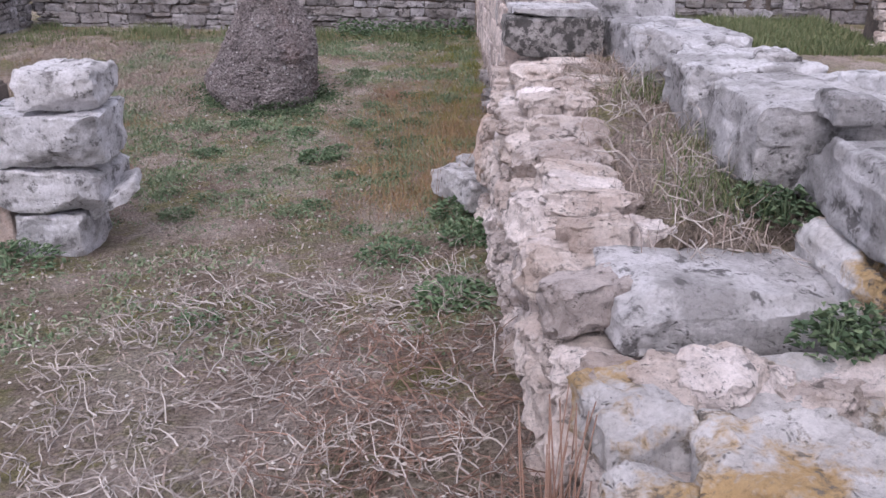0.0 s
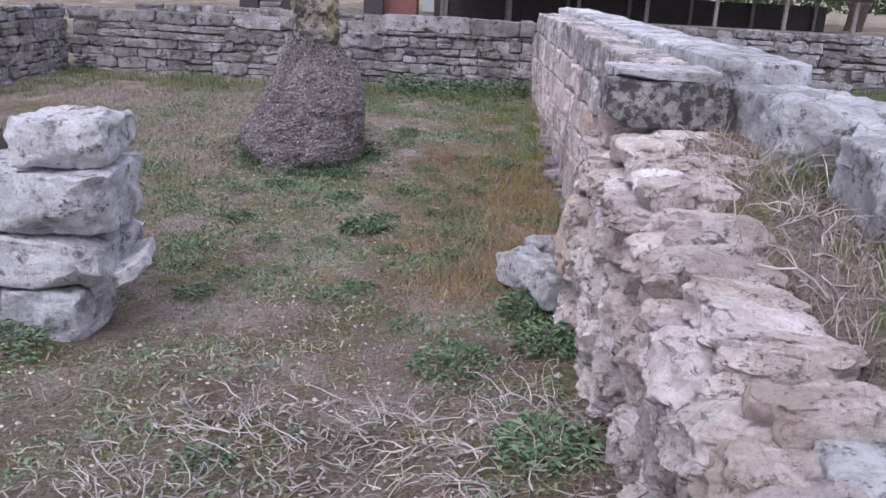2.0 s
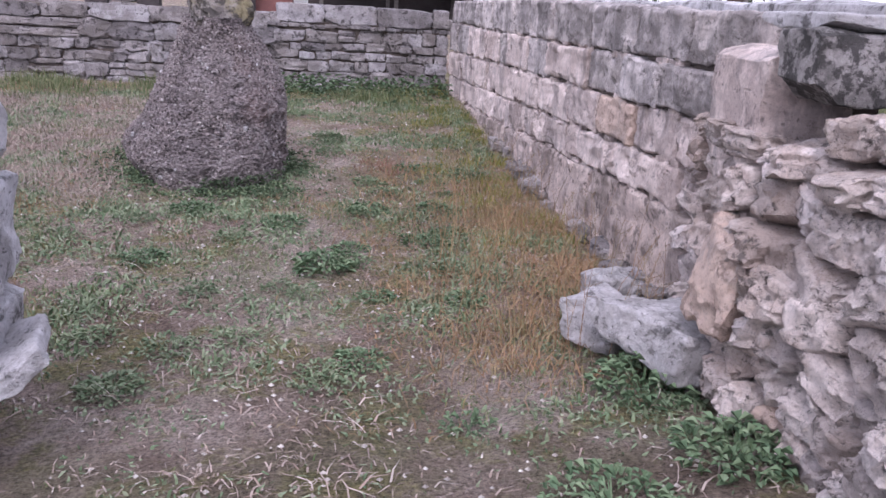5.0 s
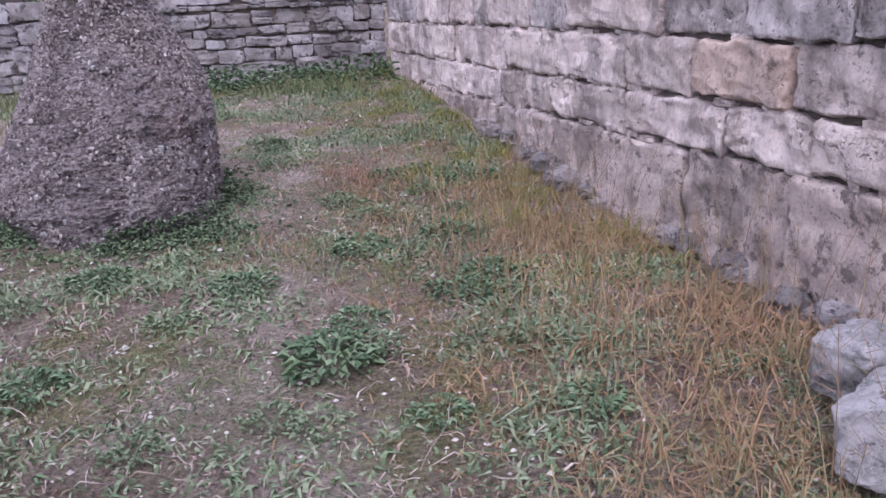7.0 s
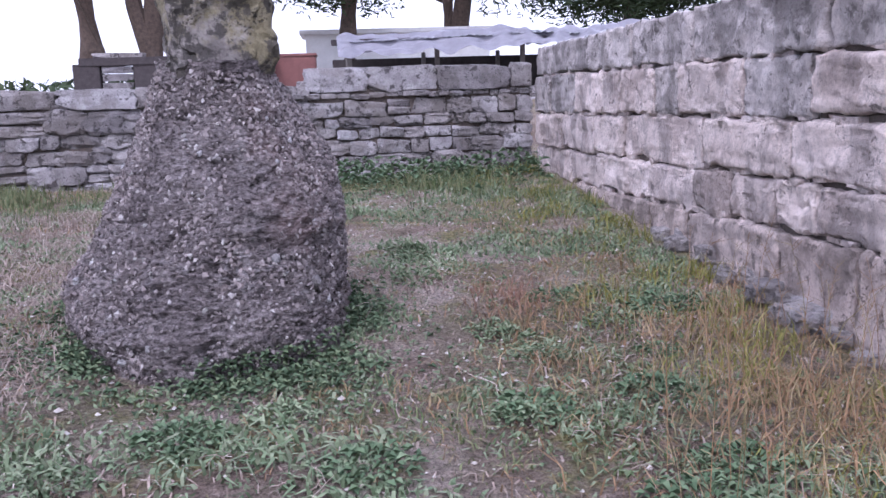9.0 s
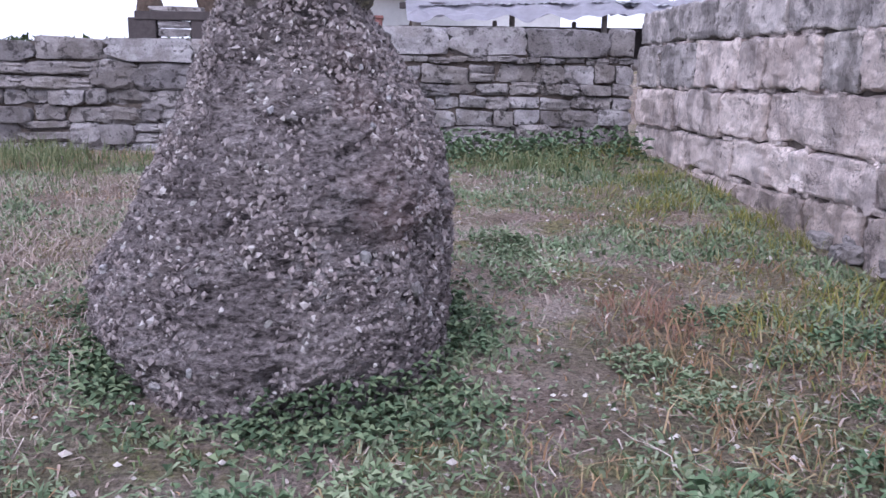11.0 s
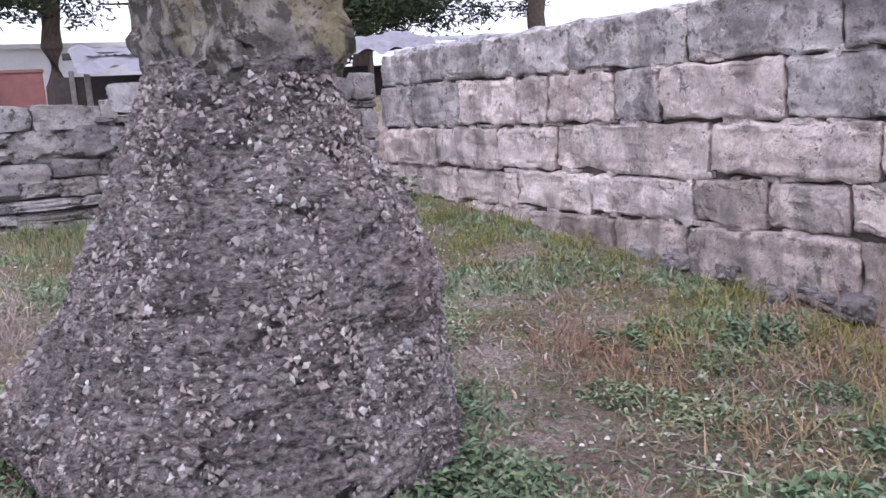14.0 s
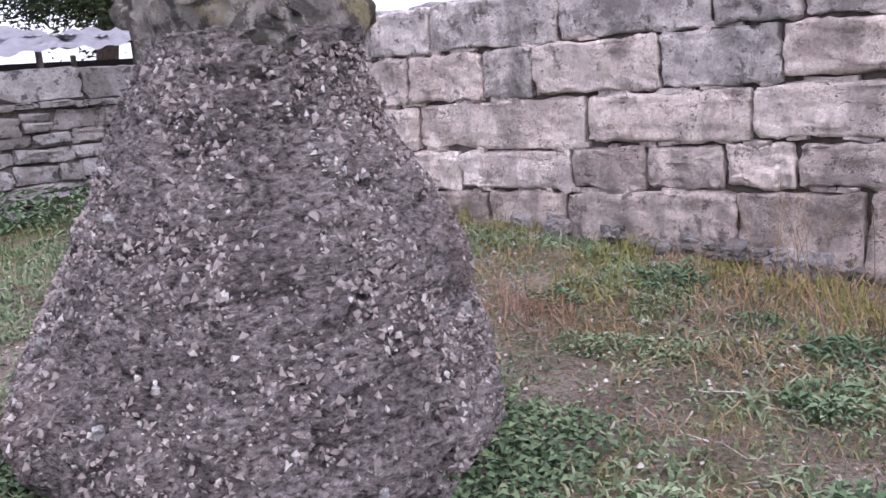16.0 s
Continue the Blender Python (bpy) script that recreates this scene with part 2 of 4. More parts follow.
def rock_bm(sx, sy, sz, round_=0.03, rough=0.02, cuts=5, seed=0, freq=4.0, chip=0.0, facets=0):
    """A block of stone of that size round the origin, with rounded, worn and uneven faces."""
    bm = bmesh.new()
    bmesh.ops.create_cube(bm, size=2)
    bmesh.ops.subdivide_edges(bm, edges=bm.edges[:], cuts=cuts, use_grid_fill=True)
    h = Vector((sx / 2, sy / 2, sz / 2))
    r = min(round_, h.x * 0.95, h.y * 0.95, h.z * 0.95)
    off = Vector((seed * 3.17, seed * 1.91, seed * 2.53))
    pick = random.Random(seed * 7 + 1)
    cuts_at = []
    for _ in range(facets):
        q = Vector((pick.gauss(0, 1) / sx, pick.gauss(0, 1) / sy, pick.gauss(0, 1) / sz)).normalized()
        cuts_at.append((q, (abs(q.x) * h.x + abs(q.y) * h.y + abs(q.z) * h.z) * pick.uniform(0.66, 0.88)))
    for v in bm.verts:
        p = Vector([math.copysign(abs(c) ** 0.7, c) * k for c, k in zip(v.co, h)])
        inner = Vector([max(-(k - r), min(k - r, c)) for c, k in zip(p, h)])
        d = p - inner
        if d.length > 1e-6:
            p = inner + d.normalized() * r
        for q, far in cuts_at:
            p = p - q * max(0.0, p.dot(q) - far)
        nv = noise.noise_vector(p * freq + off) * rough + noise.noise_vector(p * freq * 3.1 + off) * rough * 0.6 + noise.noise_vector(p * freq * 7.3 + off) * rough * 0.3
        if chip:
            nv -= p.normalized() * max(0, noise.noise(p * freq * 0.8 + off * 2) - 0.2) * chip
        v.co = p + nv
    for f in bm.faces:
        f.smooth = True
    bm.normal_update()
    for e in bm.edges:
        if len(e.link_faces) == 2 and e.calc_face_angle() > 0.5:
            e.smooth = False
    return bm


def mesh_of(name, bm, material):
    me = bpy.data.meshes.new(name)
    bm.to_mesh(me)
    bm.free()
    me.materials.append(material)
    return me


def box_bm(sx, sy, sz, bevel=0.01, at=(0, 0, 0)):
    bm = bmesh.new()
    bmesh.ops.create_cube(bm, size=1)
    bmesh.ops.scale(bm, vec=(sx, sy, sz), verts=bm.verts)
    if bevel:
        bmesh.ops.bevel(bm, geom=bm.edges[:], offset=bevel, segments=2, affect="EDGES")
    bmesh.ops.translate(bm, vec=at, verts=bm.verts)
    return bm


def tube(verts, faces, pts, radii, sides=5):
    """Adds a tapered tube along the points."""
    base = len(verts)
    for i, (p, r) in enumerate(zip(pts, radii)):
        a = Vector(pts[min(i + 1, len(pts) - 1)]) - Vector(pts[max(i - 1, 0)])
        q = a.to_track_quat("Z", "Y")
        for k in range(sides):
            w = 2 * math.pi * k / sides
            verts.append(tuple(Vector(p) + q @ Vector((math.cos(w) * r, math.sin(w) * r, 0))))
    for i in range(len(pts) - 1):
        for k in range(sides):
            a, b = base + i * sides + k, base + i * sides + (k + 1) % sides
            faces.append((a, b, b + sides, a + sides))


def smooth(a, b, x):
    t = max(0.0, min(1.0, (x - a) / (b - a)))
    return t * t * (3 - 2 * t)


def ground_z(x, y):
    """Height of the ground: a shallow hollow inside the walls."""
    z = 0.14 - 0.33 * smooth(2.2, 5.6, y) + 0.22 * smooth(7.0, 13.0, y)
    z += 0.10 * smooth(-0.7, 0.3, x) * (1 - smooth(5, 8, y)) - 0.06 * smooth(-1.0, -2.2, x) * (1 - smooth(4.5, 7.5, y))
    z += 0.03 * smooth(-0.3, 0.5, x) * smooth(5, 8, y)
    if y > 14:
        z += 0.5 * smooth(14, 17, y)
    if x > 1.5:
        z += 0.25 * smooth(1.5, 3, x)
    z += 0.025 * noise.noise((x * 1.6, y * 1.6, 0.3)) + 0.012 * noise.noise((x * 6, y * 6, 2.3))
    return z


rng = random.Random(5)

# ---- ground ----


def axis(lo, hi, step, ends):
    mid = list(np.arange(lo, hi + 1e-6, step))
    low, d = [], step
    x = lo
    while x > -ends:
        d *= 1.35
        x -= d
        low.append(x)
    top, d, x = [], step, hi
    while x < ends:
        d *= 1.35
        x += d
        top.append(x)
    return low[::-1] + mid + top


gx, gy = axis(-6.5, 1.2, 0.07, 900), axis(-1.5, 14, 0.07, 900)
gv = [(x, y, ground_z(x, y)) for y in gy for x in gx]
nx = len(gx)
gf = [(j * nx + i, j * nx + i + 1, (j + 1) * nx + i + 1, (j + 1) * nx + i) for j in range(len(gy) - 1) for i in range(nx - 1)]
ground = tagged(bulk("ground", gv, gf, SOIL), "brown stony soil with moss and dry litter", "ground", kind="structure")
for f in ground.data.polygons:
    f.use_smooth = True

# ---- shared rubble stones ----
ROCKS = {}


def rocks(material, count=14):
    """Unit stones of one material, shared between pieces."""
    if material.name not in ROCKS:
        ROCKS[material.name] = [mesh_of("stone", rock_bm(1, 1, 1, 0.16, 0.09, 11, 11 + i, 4.2, 0.16, 16), material) for i in range(count)]
    return ROCKS[material.name]


SQUARED = {}


def squared(material, count=12):
    if material.name not in SQUARED:
        SQUARED[material.name] = [mesh_of("block", rock_bm(1, 1, 1, 0.05, 0.04, 7, 41 + i, 4.0, 0.12, 6), material) for i in range(count)]
    return SQUARED[material.name]


def scaled(loc, size, rot=(0, 0, 0)):
    return Matrix.LocRotScale(loc, Euler([radians(a) for a in rot]), size)


def masonry(wall, origin, along, length, height, depth, outward, rnd, low=0.07, high=0.17, mats=(GREY,), square=0.5, coping=0.0, base=0.0, top=None):
    """Fills one face of a wall with uneven courses of stones; along and outward are flat unit vectors."""
    ang = math.degrees(math.atan2(along[1], along[0]))
    z, o, a, w = base, Vector(origin), Vector((*along, 0)), Vector((*outward, 0))
    while z < height - 0.03:
        last = coping and z > height - coping - 0.04
        h = height - z if last else min(rnd.uniform(low, high), max(0.05, height - coping - z))
        x = -rnd.uniform(0, 0.2)
        while x < length:
            s = rnd.uniform(0.45, 0.85) if last else rnd.uniform(0.8, 2.3) * h + 0.04
            if x + s > length:
                s = max(0.06, length - x)
            xm = x + s / 2
            cut = top(xm) if top else 9
            if z + h * 0.6 < cut:
                sq = last or rnd.random() < square
                me = rnd.choice((squared if sq else rocks)(rnd.choice(mats)))
                g = 1.02 if sq else 1.12
                split = not last and h > 0.15 and rnd.random() < 0.4
                for k in range(2 if split else 1):
                    hh = h / 2 if split else h
                    zz = z + hh / 2 + k * hh + rnd.uniform(-0.012, 0.012)
                    p = o + a * xm + w * (rnd.uniform(-0.035, 0.015) - depth / 2) + Vector((0, 0, zz))
                    piece("stone", me, scaled(p, (s * g - 0.012, depth, hh * g - 0.012), (rnd.uniform(-3, 3), rnd.uniform(-2, 2), ang + rnd.uniform(-3, 3))), wall)
            x += s
        z += h


def core(name, sx, sy, sz, at, label, category="wall"):
    ob = part(name, box_bm(sx, sy, sz, 0.02), MORTAR)
    ob.location = at
    return tagged(ob, label, category, kind="structure")


# ---- dressed stone wall ----
WALL_X = 0.58
wall_east = core("wall_east", 0.55, 8.0, 1.25, (WALL_X + 0.05 + 0.275, 9.6, 0.53), "weathered pinkish ashlar wall of large coursed limestone blocks")
COURSES = [
    (0, (13.58, 12.8, 11.4, 10.86, 9.91, 9.03, 8.62, 7.7, 6.9, 6.2, 5.5)),
    (1, (13.58, 13.0, 12.21, 11.44, 11.08, 10.46, 10.09, 9.31, 8.7, 7.66, 7.06, 6.5, 5.5)),
    (2, (13.58, 12.6, 11.69, 11.02, 9.74, 8.83, 8.0, 7.4, 6.77, 6.2, 5.55)),
    (3, (13.58, 12.95, 12.28, 11.47, 10.68, 9.85, 9.39, 8.96, 8.62, 8.0, 7.14, 6.64, 6.1, 5.6)),
    (4, (13.58, 12.5, 11.32, 10.46, 9.88, 8.9, 8.32, 7.43, 6.72, 5.65)),
]


def course_z(k, y):
    d = 13.6 - y
    return (1.225 + 0.018 * min(d, 4), 0.95 + 0.012 * d, 0.60 + 0.028 * d, 0.28 + 0.04 * d, 0.05 * d, -0.22)[k]


for k, ys in COURSES:
    for i, (y1, y0) in enumerate(zip(ys, ys[1:])):
        ym = (y0 + y1) / 2
        za, zb = course_z(k, ym), course_z(k + 1, ym)
        if za - zb < 0.05:
            continue
        bm = rock_bm(0.3, y1 - y0 - rng.uniform(0.008, 0.022), za - zb - rng.uniform(0.008, 0.028), 0.018, 0.019, 20, k * 20 + i, 8.0, 0.025, 0)
        tilt = rng.uniform(-0.008, 0.008)
        slope = course_z(k, y1) - course_z(k, y0)
        for v in bm.verts:
            v.co.z += slope * v.co.y / (y1 - y0) * (0.5 + v.co.z / (za - zb))
        for v in bm.verts:
            v.co.y += tilt * v.co.z / (za - zb) * 2
        ochre = k == 2 and 6.7 < ym < 8.1 and i % 2 == 1
        ob = part("block", bm, OCHRE if ochre else ASHLAR_GREY if k == 0 or (k == 1 and rng.random() < 0.45) else ASHLAR_BROWN if k == 4 else ASHLAR, wall_east)
        ob.matrix_parent_inverse = Matrix.Translation(wall_east.location).inverted()
        ob.location = (WALL_X + 0.15 + rng.uniform(-0.012, 0.012), ym, (za + zb) / 2)
# small packing stones in the bed joints and the rubble footing
for k in (1, 2, 3, 4):
    for _ in range(44):
        y = rng.uniform(6.2, 13.4)
        m = scaled((WALL_X + 0.062, y, course_z(k, y) + rng.uniform(-0.01, 0.01)), (0.1, rng.uniform(0.04, 0.17), rng.uniform(0.018, 0.042)), (rng.uniform(-8, 8), 0, rng.uniform(-6, 6)))
        piece("packing_stone", rng.choice(squared(ASHLAR)), Matrix.Translation(-wall_east.location) @ m, wall_east)
for _ in range(34):
    y = rng.uniform(6.0, 10.2)
    s = rng.uniform(0.07, 0.16)
    m = scaled((WALL_X + rng.uniform(-0.08, 0.05), y, ground_z(0.5, y) + rng.uniform(0.0, 0.07)), (s, s * 1.3, s * 0.8), (0, 0, rng.uniform(0, 180)))
    piece("footing_stone", rng.choice(rocks(GREY)), Matrix.Translation(-wall_east.location) @ m, wall_east)
# rear row of capping blocks along the top
yy = 5.1
i = 0
while yy < 13.4:
    L = rng.uniform(0.7, 1.3)
    ob = part("capping_block", rock_bm(0.5, L - 0.02, 0.34, 0.03, 0.02, 6, 300 + i, 4.0, 0.05), SLAB, wall_east)
    ob.matrix_parent_inverse = Matrix.Translation(wall_east.location).inverted()
    ob.location = (WALL_X + 0.3 + 0.27 + 0.01, yy + L / 2, 1.13 + rng.uniform(-0.02, 0.02) + 0.05 * (yy < 7))
    yy += L
    i += 1

# ---- low rubble wall, with slabs on top ----


def face_x(y):
    return 0.30 + 0.27 * smooth(4.9, 6.0, y)


def rubble_top(y):
    return 0.66 + 0.14 * smooth(1.5, 2.4, y) + 0.17 * smooth(2.6, 4.7, y)


wall_rubble = core("wall_rubble", 0.60, 6.3, 0.68, (0.76, 2.05, 0.24), "low ruined wall of pitted pale rubble stones")
inv = Matrix.Translation(-wall_rubble.location)
rr = random.Random(21)
z = -0.1
while z < 1.0:
    h = rr.uniform(0.09, 0.16)
    y = -1.1 + rr.uniform(0, 0.1)
    while y < 5.9:
        s = rr.uniform(0.10, 0.25)
        ym = y + s / 2
        if z + h < rubble_top(ym) + 0.05 and z + h > ground_z(0.3, ym) - 0.05 and not (ym > 5.5 and z > 0.8):
            p = (face_x(ym) + 0.11 + rr.uniform(-0.06, 0.05) + 0.04 * max(0, z), ym, z + h / 2)
            mat = OCHRE if rr.random() < 0.02 else RUBBLE
            piece("stone", rr.choice(rocks(mat)), inv @ scaled(p, (0.27, s * 1.06, h * rr.uniform(0.98, 1.2)), (rr.uniform(-22, 22), rr.uniform(-14, 14), rr.uniform(-16, 16))), wall_rubble)
        y += s
    z += h
# flat stones of the top
y = 2.5
while y < 4.75:
    x = face_x(y) + 0.08
    while x < 0.86:
        s = rr.uniform(0.14, 0.30)
        p = (x + s / 2, y + rr.uniform(-0.05, 0.05), rubble_top(y) + rr.uniform(-0.02, 0.035) - (0.05 if x > 0.6 else 0))
        piece("top_stone", rr.choice(rocks(RUBBLE)), inv @ scaled(p, (s * 1.1, rr.uniform(0.15, 0.24), 0.13), (rr.uniform(-10, 10), rr.uniform(-10, 10), rr.uniform(-25, 25))), wall_rubble)
        x += s
    y += 0.19
for k in range(14):
    p = (0.42 + 0.055 * k, 1.70 + rr.uniform(-0.06, 0.06), 0.66 + rr.uniform(-0.02, 0.05))
    piece("fill_stone", rr.choice(rocks(RUBBLE)), inv @ scaled(p, (rr.uniform(0.13, 0.2), 0.2, 0.15), (rr.uniform(-15, 15), rr.uniform(-15, 15), rr.uniform(0, 90))), wall_rubble)
# upright ochre stone at the foot of the rubble
piece("stone", rocks(OCHRE)[2], inv @ scaled((0.345, 5.0, 0.42), (0.26, 0.28, 0.38), (8, 0, 4)), wall_rubble)


def slab(name, size, at, rot=(0, 0, 0), mat=SLAB, label="", seed=0, category="stone slab", rnd=0.04, rough=0.025, chip=0.06):
    ob = part(name, rock_bm(*size, rnd * 0.45, rough * 0.7, 22, seed, 6.5, chip * 0.7, 5), mat)
    ob.matrix_basis = pose(*at, *rot)
    return tagged(ob, label, category)


slab("stone_slab", (0.68, 0.42, 0.19), (0.81, 2.19, 0.715), (-2, 2, 3), SLAB, "thick bleached limestone slab lying on the rubble wall", 4)
near_slabs = [((0.22, 0.30, 0.2), (0.43, 1.58, 0.66), 8), ((0.66, 0.30, 0.14), (0.92, 1.68, 0.66), 6), ((0.40, 0.32, 0.2), (0.72, 1.33, 0.68), -10), ((0.20, 0.36, 0.22), (0.43, 1.22, 0.60), 3),
              ((0.36, 0.30, 0.16), (1.10, 1.30, 0.71), 20), ((0.42, 0.38, 0.2), (0.66, 0.95, 0.66), 14), ((0.5, 0.4, 0.18), (1.08, 0.92, 0.68), -6), ((0.6, 0.6, 0.2), (0.8, 0.4, 0.64), 5), ((0.26, 0.5, 0.34), (1.26, 2.2, 0.74), 4)]
for i, (size, at, turn) in enumerate(near_slabs):
    ob = slab("wall_boulder", size, at, (rng.uniform(-4, 4), rng.uniform(-4, 4), turn), LICHENED, "pale rounded limestone with orange lichen on the rubble wall", 60 + i, "stone", 0.07, 0.04)
    tagged(ob, group="stones on the rubble wall")
# dark block that closes the ashlar wall
slab("dark_block", (0.57, 0.27, 0.22), (0.63, 4.91, 1.145), (0, 0, 2), DARKROCK, "dark lichen-blackened stone block lying on the rubble wall", 7, "stone block", 0.02, 0.018, 0.03)
slab("stone_block", (0.34, 0.55, 0.5), (0.58, 5.34, 0.93), (0, 0, -9), ASHLAR, "weathered squared stone at the end of the ashlar wall", 19, "stone block", 0.02, 0.02, 0.02)
slab("thin_slab", (0.5, 0.4, 0.05), (0.64, 5.0, 1.275), (0, 0, 1), SLAB, "thin pale slab on the dark block", 18, "stone slab", 0.02, 0.012)

# row of bleached slabs behind the rubble wall
wall_slabs = core("wall_slabs", 0.5, 6.0, 0.82, (1.45, 2.1, 0.41), "core of a ruined wall under bleached slabs")
for i, (y0, y1, x0, x1, z1) in enumerate(((-0.9, 0.7, 1.22, 1.85, 1.08), (0.7, 1.7, 1.2, 1.85, 1.15), (1.7, 2.6, 1.17, 1.8, 1.17), (2.6, 3.45, 1.05, 1.70, 1.20), (3.45, 4.05, 1.03, 1.62, 1.215), (4.05, 5.15, 0.97, 1.50, 1.245))):
    h = 0.34 if y0 > 2 else 0.25
    slab("bleached_slab", (x1 - x0, y1 - y0 - 0.01, h), ((x0 + x1) / 2, (y0 + y1) / 2, z1 - h / 2), (rng.uniform(-1, 1), rng.uniform(-1, 1), rng.uniform(-2, 2)), SLAB,
         "massive bleached limestone slab with a rough upright face", 120 + i, "stone slab", 0.045, 0.035, 0.05)["group"] = "slabs of the ruined wall"
for i in range(9):
    slab("loose_stone", (rng.uniform(0.1, 0.24), rng.uniform(0.1, 0.2), rng.uniform(0.06, 0.12)), (rng.uniform(1.3, 1.6), 0.6 + i * 0.5, 1.12 if i < 4 else 1.22), (0, 0, rng.uniform(0, 180)), SLAB,
         "flat loose stone on the bleached slabs", 150 + i, "stone", 0.04, 0.02)["group"] = "loose stones"

# stone that juts out at the foot of the wall
slab("jutting_stone", (0.46, 0.50, 0.18), (0.30, 5.32, 0.08), (6, 8, 24), SLAB, "pale rough stone jutting from the foot of the wall", 31, "stone", 0.05, 0.035)
slab("fallen_stone", (0.24, 0.28, 0.22), (0.10, 5.62, 0.02), (0, 0, 40), SLAB, "pale rounded fallen stone beside the wall", 32, "stone", 0.09, 0.03)
slab("fallen_stone", (0.22, 0.2, 0.2), (0.23, 5.92, 0.04), (0, 0, 15), SLAB, "pale fallen stone beside the wall", 33, "stone", 0.07, 0.03)

# ---- stacked pier and the wall that runs from it ----
for i, (x0, x1, y0, y1, z0, z1) in enumerate(((-2.48, -2.02, 4.68, 5.15, 0.69, 0.925), (-2.72, -2.02, 4.58, 5.22, 0.36, 0.68), (-2.82, -2.06, 4.64, 5.25, 0.08, 0.35), (-2.58, -2.18, 4.66, 5.2, -0.25, 0.07))):
    slab("pier_block", (x1 - x0, y1 - y0, z1 - z0 - 0.01), ((x0 + x1) / 2, (y0 + y1) / 2, (z0 + z1) / 2), (0, 0, rng.uniform(-4, 4)), SLAB,
         "grey squared limestone block of a stacked pier", 200 + i, "stone block", 0.045, 0.03, 0.06)["group"] = "pier blocks"
slab("tilted_slab", (0.34, 0.34, 0.07), (-2.06, 4.98, 0.13), (8, -32, 10), SLAB, "pale slab leaning out of the pier", 210, "stone slab", 0.02, 0.02)
slab("brown_stone", (0.2, 0.2, 0.3), (-2.72, 4.8, -0.03), (0, 0, 8), OCHRE, "brown upright stone at the foot of the pier", 211, "stone", 0.04, 0.02)
wall_pier = core("wall_west_stub", 2.4, 0.45, 0.95, (-3.95, 5.0, 0.3), "stub of grey rubble wall beside the pier")


def face(wall, origin, along, length, height, outward, seed, **kw):
    """Masonry whose pieces hang under the wall's core."""
    o = Vector(origin) - wall.location
    masonry(wall, o, along, length, height, kw.pop("depth", 0.16), outward, random.Random(seed), **kw)


face(wall_pier, (-5.1, 4.74, -0.2), (1, 0), 2.4, 1.02, (0, -1), 3, low=0.1, high=0.24, mats=(SLAB, GREY), square=0.6)

# ---- far wall ----
wall_north = core("wall_north", 6.9, 0.5, 1.1, (-2.9, 13.92, 0.38), "grey rubble wall with squared coping stones")
face(wall_north, (-6.3, 13.6, -0.05), (1, 0), 4.7, 1.02, (0, -1), 8, low=0.10, high=0.26, mats=(GREY,), square=0.45, coping=0.17)
face(wall_north, (-1.6, 13.6, -0.05), (1, 0), 2.16, 1.14, (0, -1), 9, low=0.09, high=0.21, mats=(GREY,), square=0.55, coping=0.24)
wall_west = core("wall_west", 0.5, 9.0, 1.15, (-6.82, 9.3, 0.35), "rough grey rubble wall along the enclosure")
face(wall_west, (-6.48, 13.6, -0.1), (0, -1), 8.6, 1.1, (1, 0), 10, low=0.08, high=0.2, mats=(GREY,), square=0.3)

# ---- court behind the slabs ----
wall_court = core("wall_court", 8.0, 0.5, 1.2, (5.3, 13.4, 0.55), "dark rubble wall of the neighbouring court")
face(wall_court, (1.3, 13.1, 0.15), (1, 0), 7.5, 1.0, (0, -1), 12, low=0.09, high=0.22, mats=(GREY,), square=0.4)
wall_stub = core("wall_stub", 2.0, 0.5, 0.9, (6.6, 11.0, 0.5), "short pale rubble wall across the court")
face(wall_stub, (5.6, 10.7, 0.2), (1, 0), 1.9, 0.8, (0, -1), 13, low=0.1, high=0.2, mats=(RUBBLE,), square=0.3)

# ---- conical stone with its cap ----
CONE = Vector((-1.915, 9.2, 0))
TURN_AXIS = radians(-70)


CONE_Z = (-0.42, -0.25, 0.0, 0.2, 0.4, 0.6, 0.8, 1.0, 1.04)
CONE_LONG = (0.60, 0.625, 0.655, 0.655, 0.60, 0.50, 0.40, 0.33, 0.32)
CONE_WIDE = (0.48, 0.52, 0.59, 0.555, 0.505, 0.45, 0.325, 0.225, 0.215)
CONE_DX = (0.0, 0.0, -0.03, 0.01, 0.05, 0.06, 0.06, 0.055, 0.055)
CONE_DY = (-0.08, -0.08, -0.05, 0.02, 0.025, 0.05, 0.04, -0.02, -0.02)


def cone_point(w, z):
    """A point of the leaning oval cone's skin and the way out of it."""
    rb, ra, dx, dy = (float(np.interp(z, CONE_Z, k)) for k in (CONE_WIDE, CONE_LONG, CONE_DX, CONE_DY))
    c, q = math.cos(w), math.sin(w)
    u, v = math.copysign(abs(c) ** 0.94, c) * ra, math.copysign(abs(q) ** 0.94, q) * rb
    x, y = u * math.cos(TURN_AXIS) - v * math.sin(TURN_AXIS), u * math.sin(TURN_AXIS) + v * math.cos(TURN_AXIS)
    d = Vector((x, y, 0.15)).normalized()
    p = Vector((x + dx, y + dy, z))
    lump = noise.noise(p * 2.2) * 0.035 + noise.noise(p * 6 + Vector((3, 1, 2))) * 0.024 + noise.noise(p * 17) * 0.016
    flare = 0.08 * math.exp(-((math.atan2(y, -x) - 0.2) / 0.4) ** 2 - ((z - 0.1) / 0.13) ** 2)
    return p + d * (lump + flare), d


